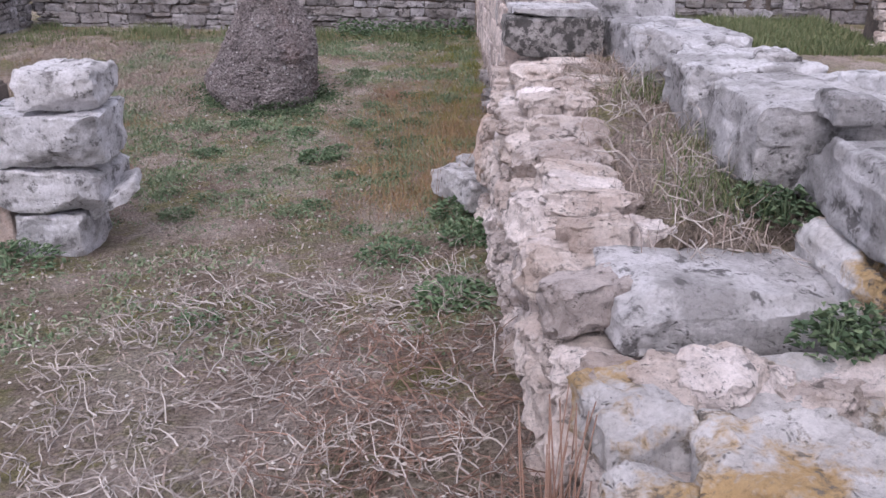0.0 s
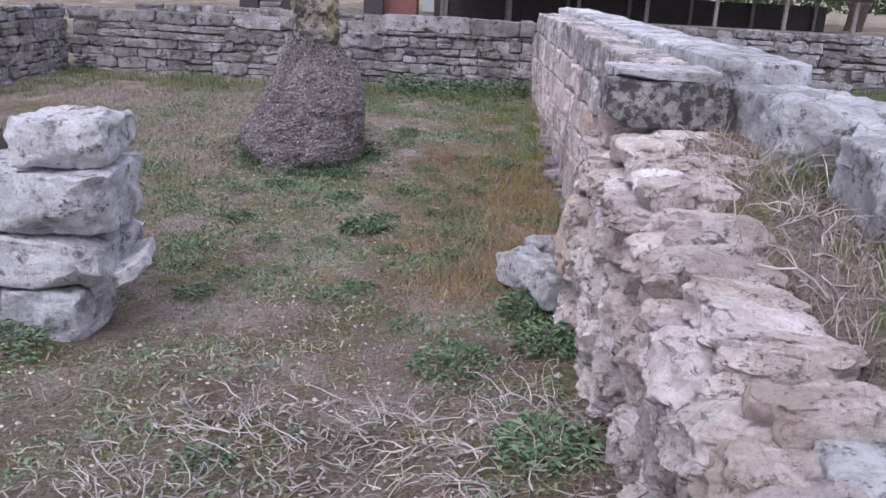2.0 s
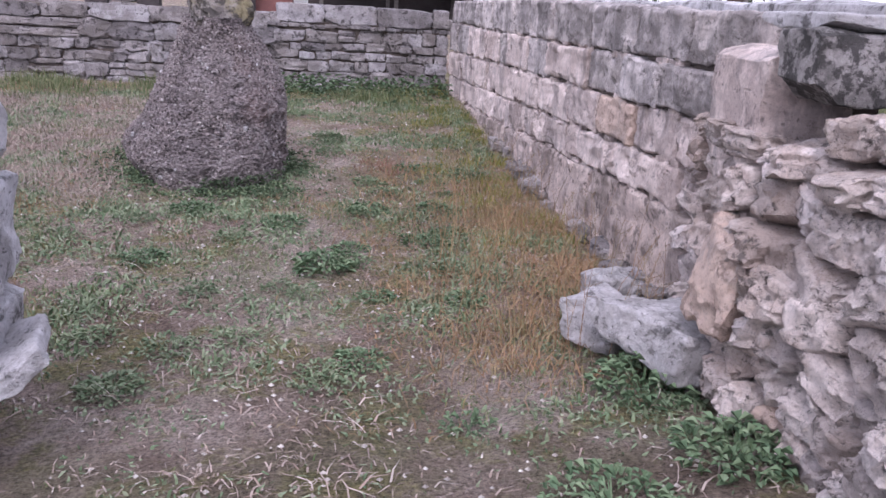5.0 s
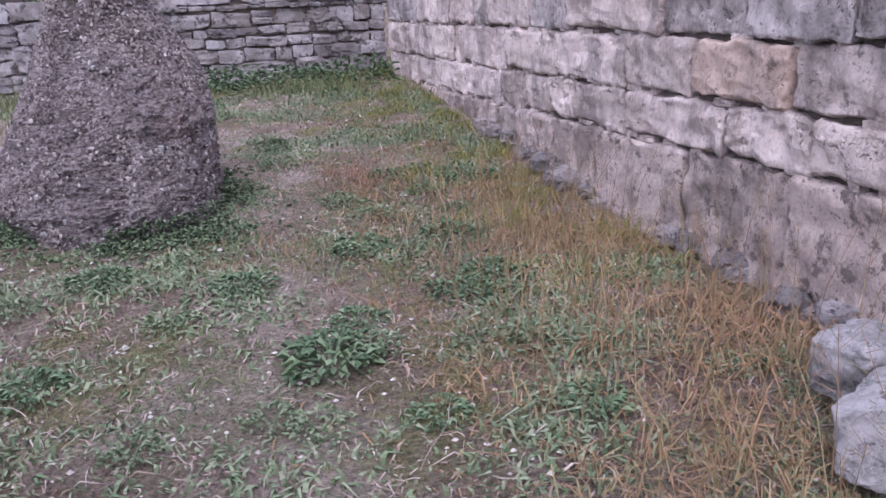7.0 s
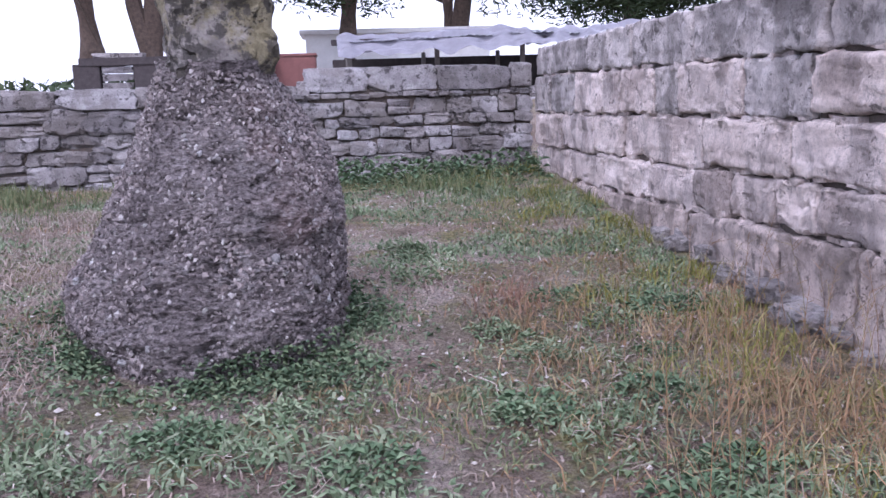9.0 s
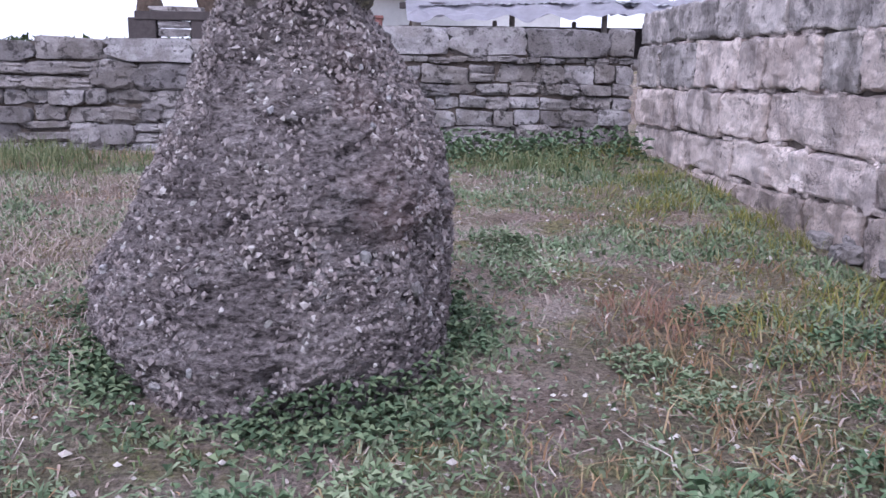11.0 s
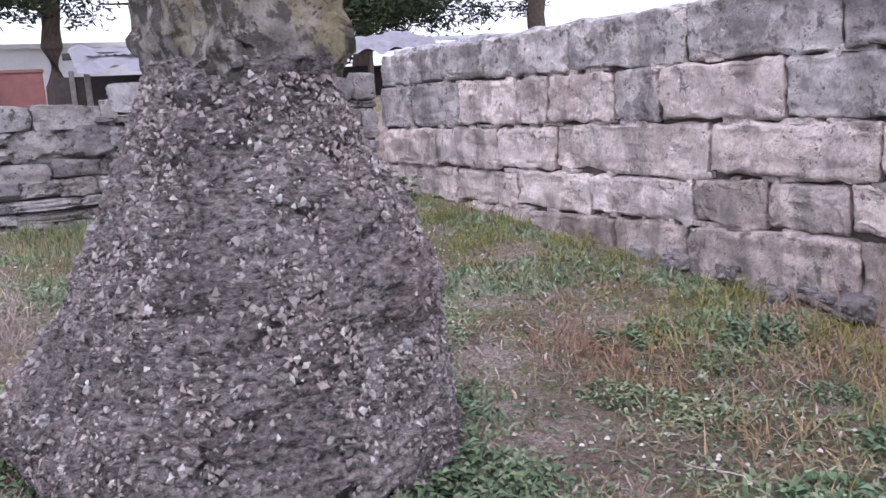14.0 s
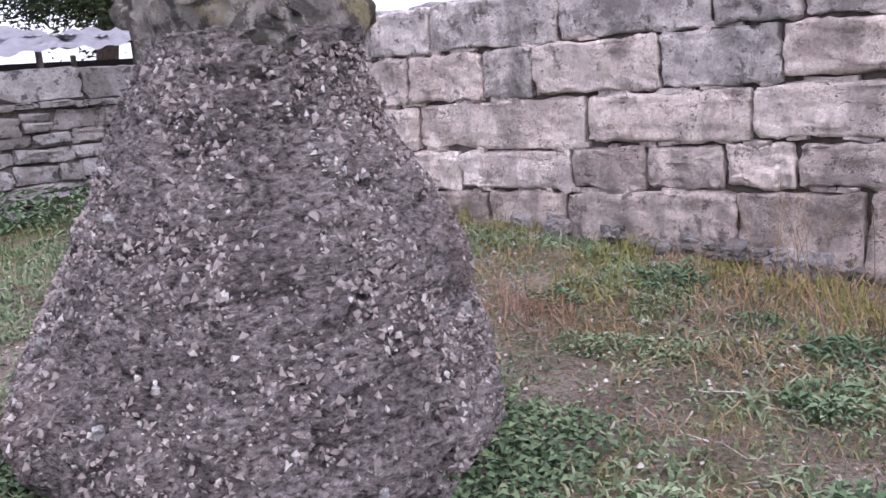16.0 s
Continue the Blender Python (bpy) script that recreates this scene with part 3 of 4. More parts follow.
def cone_bm():
    """Skin of the cone, broken up by grit and hollows in ragged layers."""
    bm = bmesh.new()
    zs = np.linspace(-0.42, 1.04, 190)
    seg = 420
    ring = []
    for z in zs:
        row = []
        for k in range(seg):
            p, d = cone_point(2 * math.pi * k / seg, float(z))
            f = Vector((p.x, p.y, p.z * 1.8))
            k2 = noise.noise(f * 30) * 0.014 + noise.noise(f * 62) * 0.011
            k3 = -max(0, noise.noise(f * 11 + Vector((9, 2, 5))) - 0.2) * 0.06
            row.append(bm.verts.new(p + d * (k2 + k3)))
        ring.append(row)
    for r0, r1 in zip(ring, ring[1:]):
        for k in range(seg):
            bm.faces.new((r0[k], r0[(k + 1) % seg], r1[(k + 1) % seg], r1[k]))
    bm.faces.new(ring[-1])
    for f in bm.faces:
        f.smooth = True
    return bm


cone_stone = part("conical_stone", cone_bm(), CONCRETE)
cone_stone.location = CONE
tagged(cone_stone, "large conical mass of purplish rubble concrete with pale pebbles", "stone monument")


pr = random.Random(77)
for i in range(90):
    p, d = cone_point(pr.uniform(0, 6.283), pr.uniform(-0.1, 0.95))
    s = 0.010 + 0.018 * pr.random() ** 2
    piece("pebble", pr.choice(rocks(SLAB if pr.random() < 0.4 else GREY)), scaled(p, (s * pr.uniform(1, 1.9), s * pr.uniform(1, 1.6), s), (pr.uniform(0, 90), pr.uniform(0, 90), pr.uniform(0, 180))), cone_stone)
# crust of small broken chips
V, F = [], []
for _ in range(24000):
    z = pr.uniform(-0.25, 1.0)
    p, d = cone_point(pr.uniform(0, 6.283), z)
    if noise.noise(p * 3.3 + Vector((1, 8, 3))) < pr.uniform(-0.55, 0.35):
        continue
    s = 0.004 + 0.011 * pr.random() ** 2.6
    turn = Euler((pr.uniform(0, 6), pr.uniform(0, 6), pr.uniform(0, 6))).to_matrix()
    n = len(V)
    for q in ((1.3, 0, 0), (-1.2, 0.2, 0), (0, 1.1, 0.1), (0.1, -1, 0), (0, 0.1, 0.7), (0, 0, -0.7)):
        V.append(tuple(p - d * s * 0.25 + turn @ (Vector(q) * s * pr.uniform(0.7, 1.3))))
    F += [(n + a, n + b, n + c) for a, b, c in ((0, 2, 4), (2, 1, 4), (1, 3, 4), (3, 0, 4), (2, 0, 5), (1, 2, 5), (3, 1, 5), (0, 3, 5))]
chips = bulk("chip_crust", V, F, leafy("stone_chips", (0.06, 0.05, 0.05), (0.13, 0.11, 0.11), (0.22, 0.19, 0.19), (0.29, 0.255, 0.252), (0.24, 0.21, 0.207), (0.27, 0.24, 0.238), (0.23, 0.20, 0.196), (0.25, 0.22, 0.215), (0.46, 0.44, 0.43), rough=0.95), cone_stone)
tagged(chips, kind="stuff")

cap = part("cap_stone", rock_bm(0.44, 0.57, 0.42, 0.03, 0.035, 20, 5, 8.0, 0.05, 4), stone("rough_cap_rubble", (0.40, 0.37, 0.34), (0.21, 0.19, 0.18), (0.07, 0.065, 0.06), 0.48, 1.5, (0.26, 0.23, 0.13), 1.0))
cap.location = CONE + Vector((0.055, -0.01, 1.19))
cap.rotation_euler.z = radians(14)
tagged(cap, "rough squared rubble block on top of the conical stone", "stone block")

# ---- vegetation ----


def blades(name, spots, length, width, material, label, category="grass", lean=0.5, seed=1, height_of=ground_z):
    """Grass or stalks: each blade a bent, tapering strip at its own spot."""
    r = random.Random(seed)
    V, F = [], []
    for x, y, k in spots:
        L, wd = length * k * r.uniform(0.5, 1.3), width * r.uniform(0.6, 1.3)
        a, b = r.uniform(0, 6.283), r.uniform(0, 6.283)
        ln = lean * r.uniform(0.2, 1.6)
        dx, dy = math.cos(a), math.sin(a)
        sx, sy = math.cos(b) * wd / 2, math.sin(b) * wd / 2
        z = height_of(x, y) - 0.01
        n = len(V)
        for f, q in ((0, 1), (0.5, 0.8)):
            out, up = L * ln * f * f, L * f * (1 - 0.3 * min(1, ln) * f)
            V += [(x + dx * out - sx * q, y + dy * out - sy * q, z + up), (x + dx * out + sx * q, y + dy * out + sy * q, z + up)]
        out, up = L * ln, L * max(0.12, 1 - 0.62 * ln)
        V.append((x + dx * out, y + dy * out, z + up))
        F += [(n, n + 1, n + 3, n + 2), (n + 2, n + 3, n + 4)]
    return tagged(bulk(name, V, F, material), label, category, kind="stuff")


def scatter(count, x0, x1, y0, y1, want, seed, clump=0.0, per=1):
    """Spots in a rectangle, kept where want(x, y) allows; clumps of blades round each."""
    r = random.Random(seed)
    out = []
    while count > 0:
        x, y = r.uniform(x0, x1), r.uniform(y0, y1)
        count -= 1
        k = want(x, y)
        if r.random() < k:
            q = r.uniform(0.7, 1.2)
            for _ in range(per):
                out.append((x + r.gauss(0, clump), y + r.gauss(0, clump), q * (0.6 + 0.5 * k)))
    return [s for s in out if inside(s[0], s[1])]


def inside(x, y):
    if y > 13.5 or x > face_x(min(y, 6.2)) - 0.02 or x < -6.4:
        return False
    d = Vector((x, y, 0)) - CONE
    u = d.x * math.cos(TURN_AXIS) + d.y * math.sin(TURN_AXIS), -d.x * math.sin(TURN_AXIS) + d.y * math.cos(TURN_AXIS)
    if (u[0] / 0.66) ** 2 + (u[1] / 0.54) ** 2 < 1:
        return False
    return not (-2.7 < x < -1.92 and 4.65 < y < 5.25)


def patchy(x, y, s, o):
    return max(0.0, min(1.0, 0.5 + 1.5 * noise.noise((x * s, y * s, o))))


def dry_zone(x, y):
    """The strip of dry orange grass along the ashlar wall."""
    a = smooth(-1.1 - 0.05 * (y - 6) + 0.5 * noise.noise((x * 1.5, y * 1.5, 6.0)), -0.1, x) * smooth(4.9, 5.9, y) * (1 - smooth(7.8, 10.8, y))
    return a * (0.15 + 0.85 * patchy(x, y, 1.6, 4.1))


def path_zone(x, y):
    """Trodden bare strip in the middle."""
    return smooth(1.3, 0.3, abs(x + 0.9 + 0.1 * (y - 4))) * (1 - smooth(5.5, 8, y)) + 0.6 * smooth(0.6, 0.2, abs(x + 0.8)) * smooth(7.5, 9, y) * (1 - smooth(11, 12.5, y))


blades("grass", scatter(12500, -6.3, 0.5, 4.4, 13.5, lambda x, y: (0.12 + 0.88 * patchy(x, y, 1.2, 1.0) ** 2.2 * 1.2) * (1 - 0.75 * path_zone(x, y)) * (1 - 0.4 * dry_zone(x, y)), 3, 0.035, 5), 0.06, 0.007, GRASS, "short patchy green grass on the soil", lean=0.9, seed=4)
blades("far_grass", scatter(3000, -6.3, 0.55, 11.2, 13.5, lambda x, y: smooth(11.0, 12.9, y) * (0.25 + 0.75 * patchy(x, y, 1.3, 2.0)), 5, 0.04, 6), 0.17, 0.008, GRASS, "taller green grass at the foot of the wall", lean=0.6, seed=6)
blades("herbs", scatter(24000, -4.5, 0.45, 2.8, 12.5, lambda x, y: (patchy(x, y, 1.7, 7.0) ** 1.8 * 1.3 + 0.5 * patchy(x, y, 4.0, 8.0) ** 3) * (0.5 + 0.5 * smooth(4, 6.5, y)) * (1 - 0.5 * path_zone(x, y)), 7, 0.035, 5), 0.055, 0.016, SAGE, "low grey-green herbs", "herbs", lean=1.0, seed=8)
blades("dry_grass", scatter(5200, -1.2, 0.55, 4.9, 11.5, dry_zone, 9, 0.07, 5), 0.16, 0.005, STRAW, "dry orange-brown grass beside the wall", "dry grass", lean=1.3, seed=10)
blades("straw_patches", scatter(5600, -6, 0.3, 5, 13.4, lambda x, y: patchy(x, y, 0.8, 9.0) ** 2 * 0.8, 11, 0.06, 6), 0.09, 0.005, STRAW, "patches of pale withered grass", "dry grass", lean=1.1, seed=12)
blades("litter", scatter(30000, -4.0, 0.45, 0.4, 12, lambda x, y: 0.45 + 0.5 * patchy(x, y, 1.2, 3.0), 13, 0.01, 1), 0.055, 0.008, LITTER, "dead stalks and leaf litter lying on the soil", "litter", lean=1.6, seed=14)
blades("red_tufts", scatter(260, -0.95, -0.35, 8.8, 9.9, lambda x, y: 1 - smooth(0.1, 0.35, math.hypot(x + 0.6, y - 9.3)), 15, 0.03, 5), 0.11, 0.006, REDLEAF, "patch of reddish withered plants", "dry plants", lean=0.7, seed=16)
blades("court_grass", [(x + 3.5, y, k) for x, y, k in scatter(9000, -1.6, 0.2, 8, 13.0, lambda x, y: 0.8, 17, 0.05, 4)] + [(x + 5.5, y, k) for x, y, k in scatter(9000, -1.6, 0.2, 10.5, 13.0, lambda x, y: 0.8, 18, 0.05, 4)], 0.16, 0.012, GRASS, "green grass in the neighbouring court", lean=0.5, seed=18)


def leaf(V, F, p, d, L, w, up):
    """One folded leaf from p outwards along d."""
    n = len(V)
    s = Vector((-d.y, d.x, 0)) * w / 2
    m = p + d * L * 0.5 + Vector((0, 0, up * 0.75))
    t = p + d * L + Vector((0, 0, up * 0.35))
    V += [tuple(p), tuple(m + s + Vector((0, 0, w * 0.25))), tuple(t), tuple(m - s + Vector((0, 0, w * 0.25)))]
    F += [(n, n + 1, n + 2), (n, n + 2, n + 3)]


def leafy_plant(name, x, y, radius, height, count, size, material, label, seed, category="weed", z=None):
    r = random.Random(seed)
    V, F = [], []
    z0 = ground_z(x, y) if z is None else z
    for _ in range(count):
        a, q = r.uniform(0, 6.283), radius * math.sqrt(r.random())
        h = height * (1 - (q / radius) ** 2 * 0.7) * r.uniform(0.15, 1)
        p = Vector((math.cos(a) * q, math.sin(a) * q, h))
        b = a + r.gauss(0, 0.8)
        s = size * r.uniform(0.6, 1.3)
        leaf(V, F, p, Vector((math.cos(b), math.sin(b), 0)), s, s * r.uniform(0.4, 0.7), s * r.uniform(-0.1, 0.6))
    plant = holder(name, label, category, (x, y, z0))
    bulk("foliage", V, F, material, plant)
    V, F = [], []
    for _ in range(max(3, count // 25)):
        a, q = r.uniform(0, 6.283), radius * 0.7 * r.random()
        tube(V, F, [(0, 0, -0.02), (math.cos(a) * q, math.sin(a) * q, height * 0.7)], [0.004, 0.002], 3)
    tagged(bulk("stem", V, F, material, plant), kind="stuff")
    return plant


for i, (x, y, rad, h, n, s) in enumerate(((-0.27, 4.35, 0.20, 0.13, 260, 0.05), (0.17, 4.55, 0.17, 0.16, 220, 0.06), (0.05, 3.35, 0.17, 0.14, 220, 0.06), (-1.05, 6.9, 0.15, 0.14, 170, 0.07), (0.12, 5.15, 0.2, 0.2, 260, 0.06),
                                          (-0.55, 5.05, 0.09, 0.05, 70, 0.04), (-1.1, 3.3, 0.1, 0.05, 90, 0.04), (-2.5, 4.35, 0.3, 0.16, 300, 0.06), (-0.35, 6.3, 0.1, 0.07, 90, 0.05),
                                          (-0.75, 8.0, 0.13, 0.09, 110, 0.05), (-0.3, 8.1, 0.12, 0.09, 110, 0.05), (0.1, 9.0, 0.16, 0.1, 150, 0.05), (-0.45, 7.35, 0.15, 0.08, 140, 0.05), (-1.3, 7.7, 0.14, 0.07, 140, 0.05))):
    leafy_plant("weed", x, y, rad, h * 0.75, int(n * 1.2), s * 0.7, WEED, "leafy green weed growing from the soil", 400 + i)["group"] = "weeds"
MOSS = leafy("yellow_green_moss", (0.16, 0.16, 0.04), (0.24, 0.23, 0.07), (0.12, 0.13, 0.04))
blades("moss", scatter(6000, -2.6, -0.5, 2.2, 4.8, lambda x, y: max(0, patchy(x, y, 1.5, 15.0) * 1.6 - 0.7) * smooth(-0.5, -1.0, x), 61, 0.03, 4), 0.02, 0.012, MOSS, "yellow-green moss on the trodden soil", "moss", lean=1.2, seed=62)
blades("wall_foot_grass", scatter(1500, -0.5, 0.5, 7.2, 13.2, lambda x, y: smooth(-0.5, 0.3, x) * patchy(x, y, 2.4, 17.0) ** 1.5, 63, 0.045, 7), 0.15, 0.006, MOSS, "yellow-green tufts of grass along the wall foot", lean=0.9, seed=64)
blades("pale_straw", scatter(4500, -5.5, -2.5, 8.2, 12.0, lambda x, y: 0.25 + 0.75 * patchy(x, y, 1.3, 19.0), 65, 0.05, 6), 0.12, 0.005, LITTER, "pale bleached straw lying over the grass", "dry grass", lean=1.4, seed=66)
# small herbs that recur over the soil
pl = random.Random(91)
kinds = [leafy_plant("herb", -1.6, 7.4, 0.11, 0.05, 150, 0.026, SAGE, "small grey-green herb growing from the soil", 500, "herb"),
         leafy_plant("herb", -0.9, 7.2, 0.12, 0.045, 160, 0.03, WEED, "small broad-leaved green herb on the soil", 501, "herb"),
         leafy_plant("herb", -0.2, 8.9, 0.10, 0.06, 140, 0.024, SAGE, "small upright grey-green herb on the soil", 502, "herb")]
for k in kinds:
    tagged(k, group="small herbs")
for _ in range(40):
    x, y = pl.uniform(-2.6, 0.25), 5.4 + 5.0 * pl.random() ** 1.3
    if inside(x, y):
        copy_thing(pl.choice(kinds), scaled((x, y, ground_z(x, y)), [pl.uniform(0.6, 1.25)] * 3, (0, 0, pl.uniform(0, 360))))
# ground cover round the conical stone
V, F = [], []
r = random.Random(31)
for _ in range(9000):
    w = r.uniform(0, 6.283)
    e = 0.93 + abs(r.gauss(0, 0.27 + 0.05 * math.sin(3 * w)))
    u, v = math.cos(w) * 0.68 * e, math.sin(w) * 0.57 * e
    x = CONE.x + u * math.cos(TURN_AXIS) - v * math.sin(TURN_AXIS)
    y = CONE.y + u * math.sin(TURN_AXIS) + v * math.cos(TURN_AXIS)
    if not patchy(x, y, 3.0, 12.0) ** 1.2 > r.random() * 0.8:
        continue
    s = r.uniform(0.018, 0.042)
    b = r.uniform(0, 6.283)
    hh = r.random() ** 1.5 * (0.11 if e < 1.1 else 0.05)
    leaf(V, F, Vector((x, y, ground_z(x, y) + hh)), Vector((math.cos(b), math.sin(b), 0)), s, s * 0.7, s * r.uniform(-0.1, 0.5))
tagged(bulk("ground_cover", V, F, IVY), "dark green leafy ground cover round the conical stone", "ground cover", kind="stuff")
# darker herbs in the far corner
V, F = [], []
for _ in range(1100):
    x, y = r.uniform(-1.6, 0.5), 13.5 - abs(r.gauss(0, 0.45))
    s = r.uniform(0.04, 0.09)
    b = r.uniform(0, 6.283)
    leaf(V, F, Vector((x, y, ground_z(x, y) + r.random() ** 2 * 0.2)), Vector((math.cos(b), math.sin(b), 0)), s, s * 0.6, s * r.uniform(0, 0.6))
tagged(bulk("corner_herbs", V, F, WEED), "green herbs in the corner of the walls", "herbs", kind="stuff")


def branching(V, F, p, d, L, rad, depth, r):
    """A crooked dry twig with side twigs."""
    pts, q, dd = [tuple(p)], Vector(p), Vector(d)
    for i in range(4):
        dd = (dd + Vector((r.gauss(0, 0.5), r.gauss(0, 0.5), r.gauss(0, 0.25)))).normalized()
        q = q + dd * L / 4
        pts.append(tuple(q))
        if depth and i > 0:
            branching(V, F, q, (dd + Vector((r.gauss(0, 0.8), r.gauss(0, 0.8), r.uniform(-0.2, 0.4)))).normalized(), L * 0.5, rad * 0.6, depth - 1, r)
    tube(V, F, pts, [rad, rad * 0.85, rad * 0.7, rad * 0.5, rad * 0.25], 3)


def twigs(name, spots, L, rad, material, label, seed, height_of=ground_z, depth=1, up=0.35):
    V, F = [], []
    r = random.Random(seed)
    for x, y in spots:
        a = r.uniform(0, 6.283)
        branching(V, F, Vector((x, y, height_of(x, y) + 0.005)), Vector((math.cos(a), math.sin(a), up * r.random())).normalized(), L * r.uniform(0.5, 1.3), rad, depth, r)
    return tagged(bulk(name, V, F, material), label, "dry twigs", kind="stuff")


tr = random.Random(41)
twigs("dry_twigs", [(tr.uniform(-1.5, 0.2), tr.uniform(1.3, 3.9)) for _ in range(760)], 0.17, 0.0038, PALETWIG, "tangle of pale dry twigs on the ground", 42)
twigs("brown_twigs", [(tr.gauss(-0.1, 0.22), tr.uniform(1.6, 3.0)) for _ in range(300)], 0.2, 0.0032, REDSTEM, "reddish brown brushwood at the foot of the wall", 43)
twigs("sparse_twigs", [(tr.uniform(-3.5, 0.2), tr.uniform(3.5, 12)) for _ in range(420)], 0.14, 0.0022, LITTER, "thin dry twigs scattered on the soil", 44)
top_of = lambda x, y: 0.94 + 0.087 * (y - 3.62)
twigs("wall_top_twigs", [(tr.uniform(0.70, 1.12), tr.uniform(2.3, 4.7)) for _ in range(85)], 0.24, 0.0042, PALETWIG, "pale dry roots and twigs on top of the wall", 45, top_of, 1, 0.7)
# earth fill on the wall top
bm = rock_bm(0.62, 2.5, 0.24, 0.06, 0.05, 18, 9, 5.0)
fill = part("earth_fill", bm, SOIL)
fill.location = (0.97, 3.62, 0.82)
fill.rotation_euler.x = radians(5)
tagged(fill, "brown earth with dead roots on the wall top", "soil", kind="stuff")
blades("wall_top_grass", [(tr.gauss(0.98, 0.09), tr.choice((2.6, 2.7, 2.8, 3.9, 4.0, 3.2)) + tr.gauss(0, 0.08), 1) for _ in range(560)], 0.16, 0.006, GRASS, "green grass tufts growing on the wall top", lean=0.7, seed=46, height_of=top_of)
blades("wall_top_straw", [(tr.gauss(0.9, 0.14), tr.uniform(2.3, 4.7), 1) for _ in range(1500)], 0.12, 0.004, LITTER, "dry stalks on the wall top", "dry grass", lean=1.0, seed=47, height_of=top_of)
for i, (x, y) in enumerate(((1.08, 1.86), (1.0, 1.83), (1.12, 2.5), (1.05, 2.6))):
    leafy_plant("wall_weed", x, y, 0.09, 0.13, 150, 0.035, IVY, "dark green weed growing between the slabs", 470 + i, z=0.74 if y < 2.2 else 0.85)["group"] = "wall weeds"

# tall red-brown stalks against the wall
stalks = holder("dry_plant", "bundle of tall reddish dry stalks against the wall", "dry plant", (0.24, 1.45, 0.1))
for i in range(34):
    V, F = [], []
    x, y = tr.gauss(0, 0.04), tr.gauss(0, 0.06)
    h, a = tr.uniform(0.4, 0.78), tr.gauss(0, 0.06)
    tube(V, F, [(x, y, 0), (x + a * 0.4, y + tr.gauss(0, 0.02), h * 0.5), (x + a, y + tr.gauss(0, 0.03), h)], [0.0035, 0.003, 0.0015], 4)
    bulk("stalk", V, F, REDSTEM, stalks)
leafy_plant("withered_plant", 0.14, 1.5, 0.14, 0.18, 160, 0.035, YELLOW, "yellow withered plant at the foot of the wall", 480)
# airy dry panicles beside the wall
V, F = [], []
for _ in range(190):
    x, y = tr.uniform(-0.55, 0.45), tr.uniform(5.4, 8.6)
    h = tr.uniform(0.25, 0.5)
    dx, dy = tr.gauss(0, 0.08), tr.gauss(0, 0.08)
    z = ground_z(x, y)
    tube(V, F, [(x, y, z), (x + dx * 0.4, y + dy * 0.4, z + h * 0.6), (x + dx, y + dy, z + h)], [0.0016, 0.0013, 0.0007], 3)
    for k in range(7):
        f = tr.uniform(0.55, 1)
        p = Vector((x + dx * f, y + dy * f, z + h * f))
        tube(V, F, [tuple(p), tuple(p + Vector((tr.gauss(0, 0.025), tr.gauss(0, 0.025), tr.uniform(0.01, 0.04))))], [0.001, 0.0005], 3)
tagged(bulk("dry_panicles", V, F, STRAW), "airy straw-coloured seed stalks beside the wall", "dry grass", kind="stuff")

# pebbles
V, F = [], []
r = random.Random(51)
for _ in range(2600):
    x, y = r.uniform(-3.5, 0.3), r.uniform(1, 12.5)
    if not inside(x, y):
        continue
    s = r.uniform(0.005, 0.013) * (1.8 if r.random() < 0.015 else 1)
    z = ground_z(x, y) + s * 0.3
    n = len(V)
    V += [(x + s, y, z), (x, y + s * r.uniform(0.6, 1.2), z), (x - s, y, z), (x, y - s * r.uniform(0.6, 1.2), z), (x, y, z + s * r.uniform(0.5, 0.9))]
    F += [(n, n + 1, n + 4), (n + 1, n + 2, n + 4), (n + 2, n + 3, n + 4), (n + 3, n, n + 4)]
tagged(bulk("pebbles", V, F, leafy("pale_pebbles", (0.26, 0.23, 0.21), (0.40, 0.37, 0.34), (0.55, 0.52, 0.49))), "small pale pebbles scattered on the soil", "pebbles", kind="stuff")

# ---- beyond the far wall ----
wall_terrace = core("wall_terrace", 16, 0.5, 0.4, (0.5, 19.32, 0.6), "terrace wall of large grey blocks behind the enclosure")
face(wall_terrace, (-7.5, 19.0, 0.5), (1, 0), 16, 0.32, (0, -1), 14, low=0.14, high=0.2, mats=(GREY,), square=0.8)


def beam(name, size, at, mat, parent=None, rot=(0, 0, 0)):
    ob = part(name, box_bm(*size, 0.01), mat, parent)
    ob.matrix_basis = pose(*at, *rot)
    return ob


trough = holder("wooden_frame", "dark wooden frame filled with stacked stones", "wooden frame", (-4.75, 20, 0.55))
for x in (-0.6, 0.35):
    beam("post", (0.42, 0.3, 0.82), (x, 0, 0.41), DARKWOOD, trough)
beam("lintel", (3.1, 0.34, 0.13), (0.85, 0, 0.85), DARKWOOD, trough)
beam("post", (0.42, 0.3, 0.82), (2.15, 0, 0.41), DARKWOOD, trough)
for k in range(6):
    piece("stone", squared(GREY)[k], scaled((-0.12, 0.02, 0.08 + 0.13 * k), (0.5, 0.3, 0.12)), trough)
piece("stone", squared(GREY)[7], scaled((-0.1, 0.0, 0.95), (0.8, 0.3, 0.09)), trough)
crate = holder("red_container", "rust-red painted metal container", "container", (-2.05, 20.6, 0.5))
beam("body", (0.75, 0.8, 0.92), (0, 0, 0.46), REDBOX, crate)
beam("lid", (0.79, 0.84, 0.05), (0, 0, 0.94), REDBOX, crate)

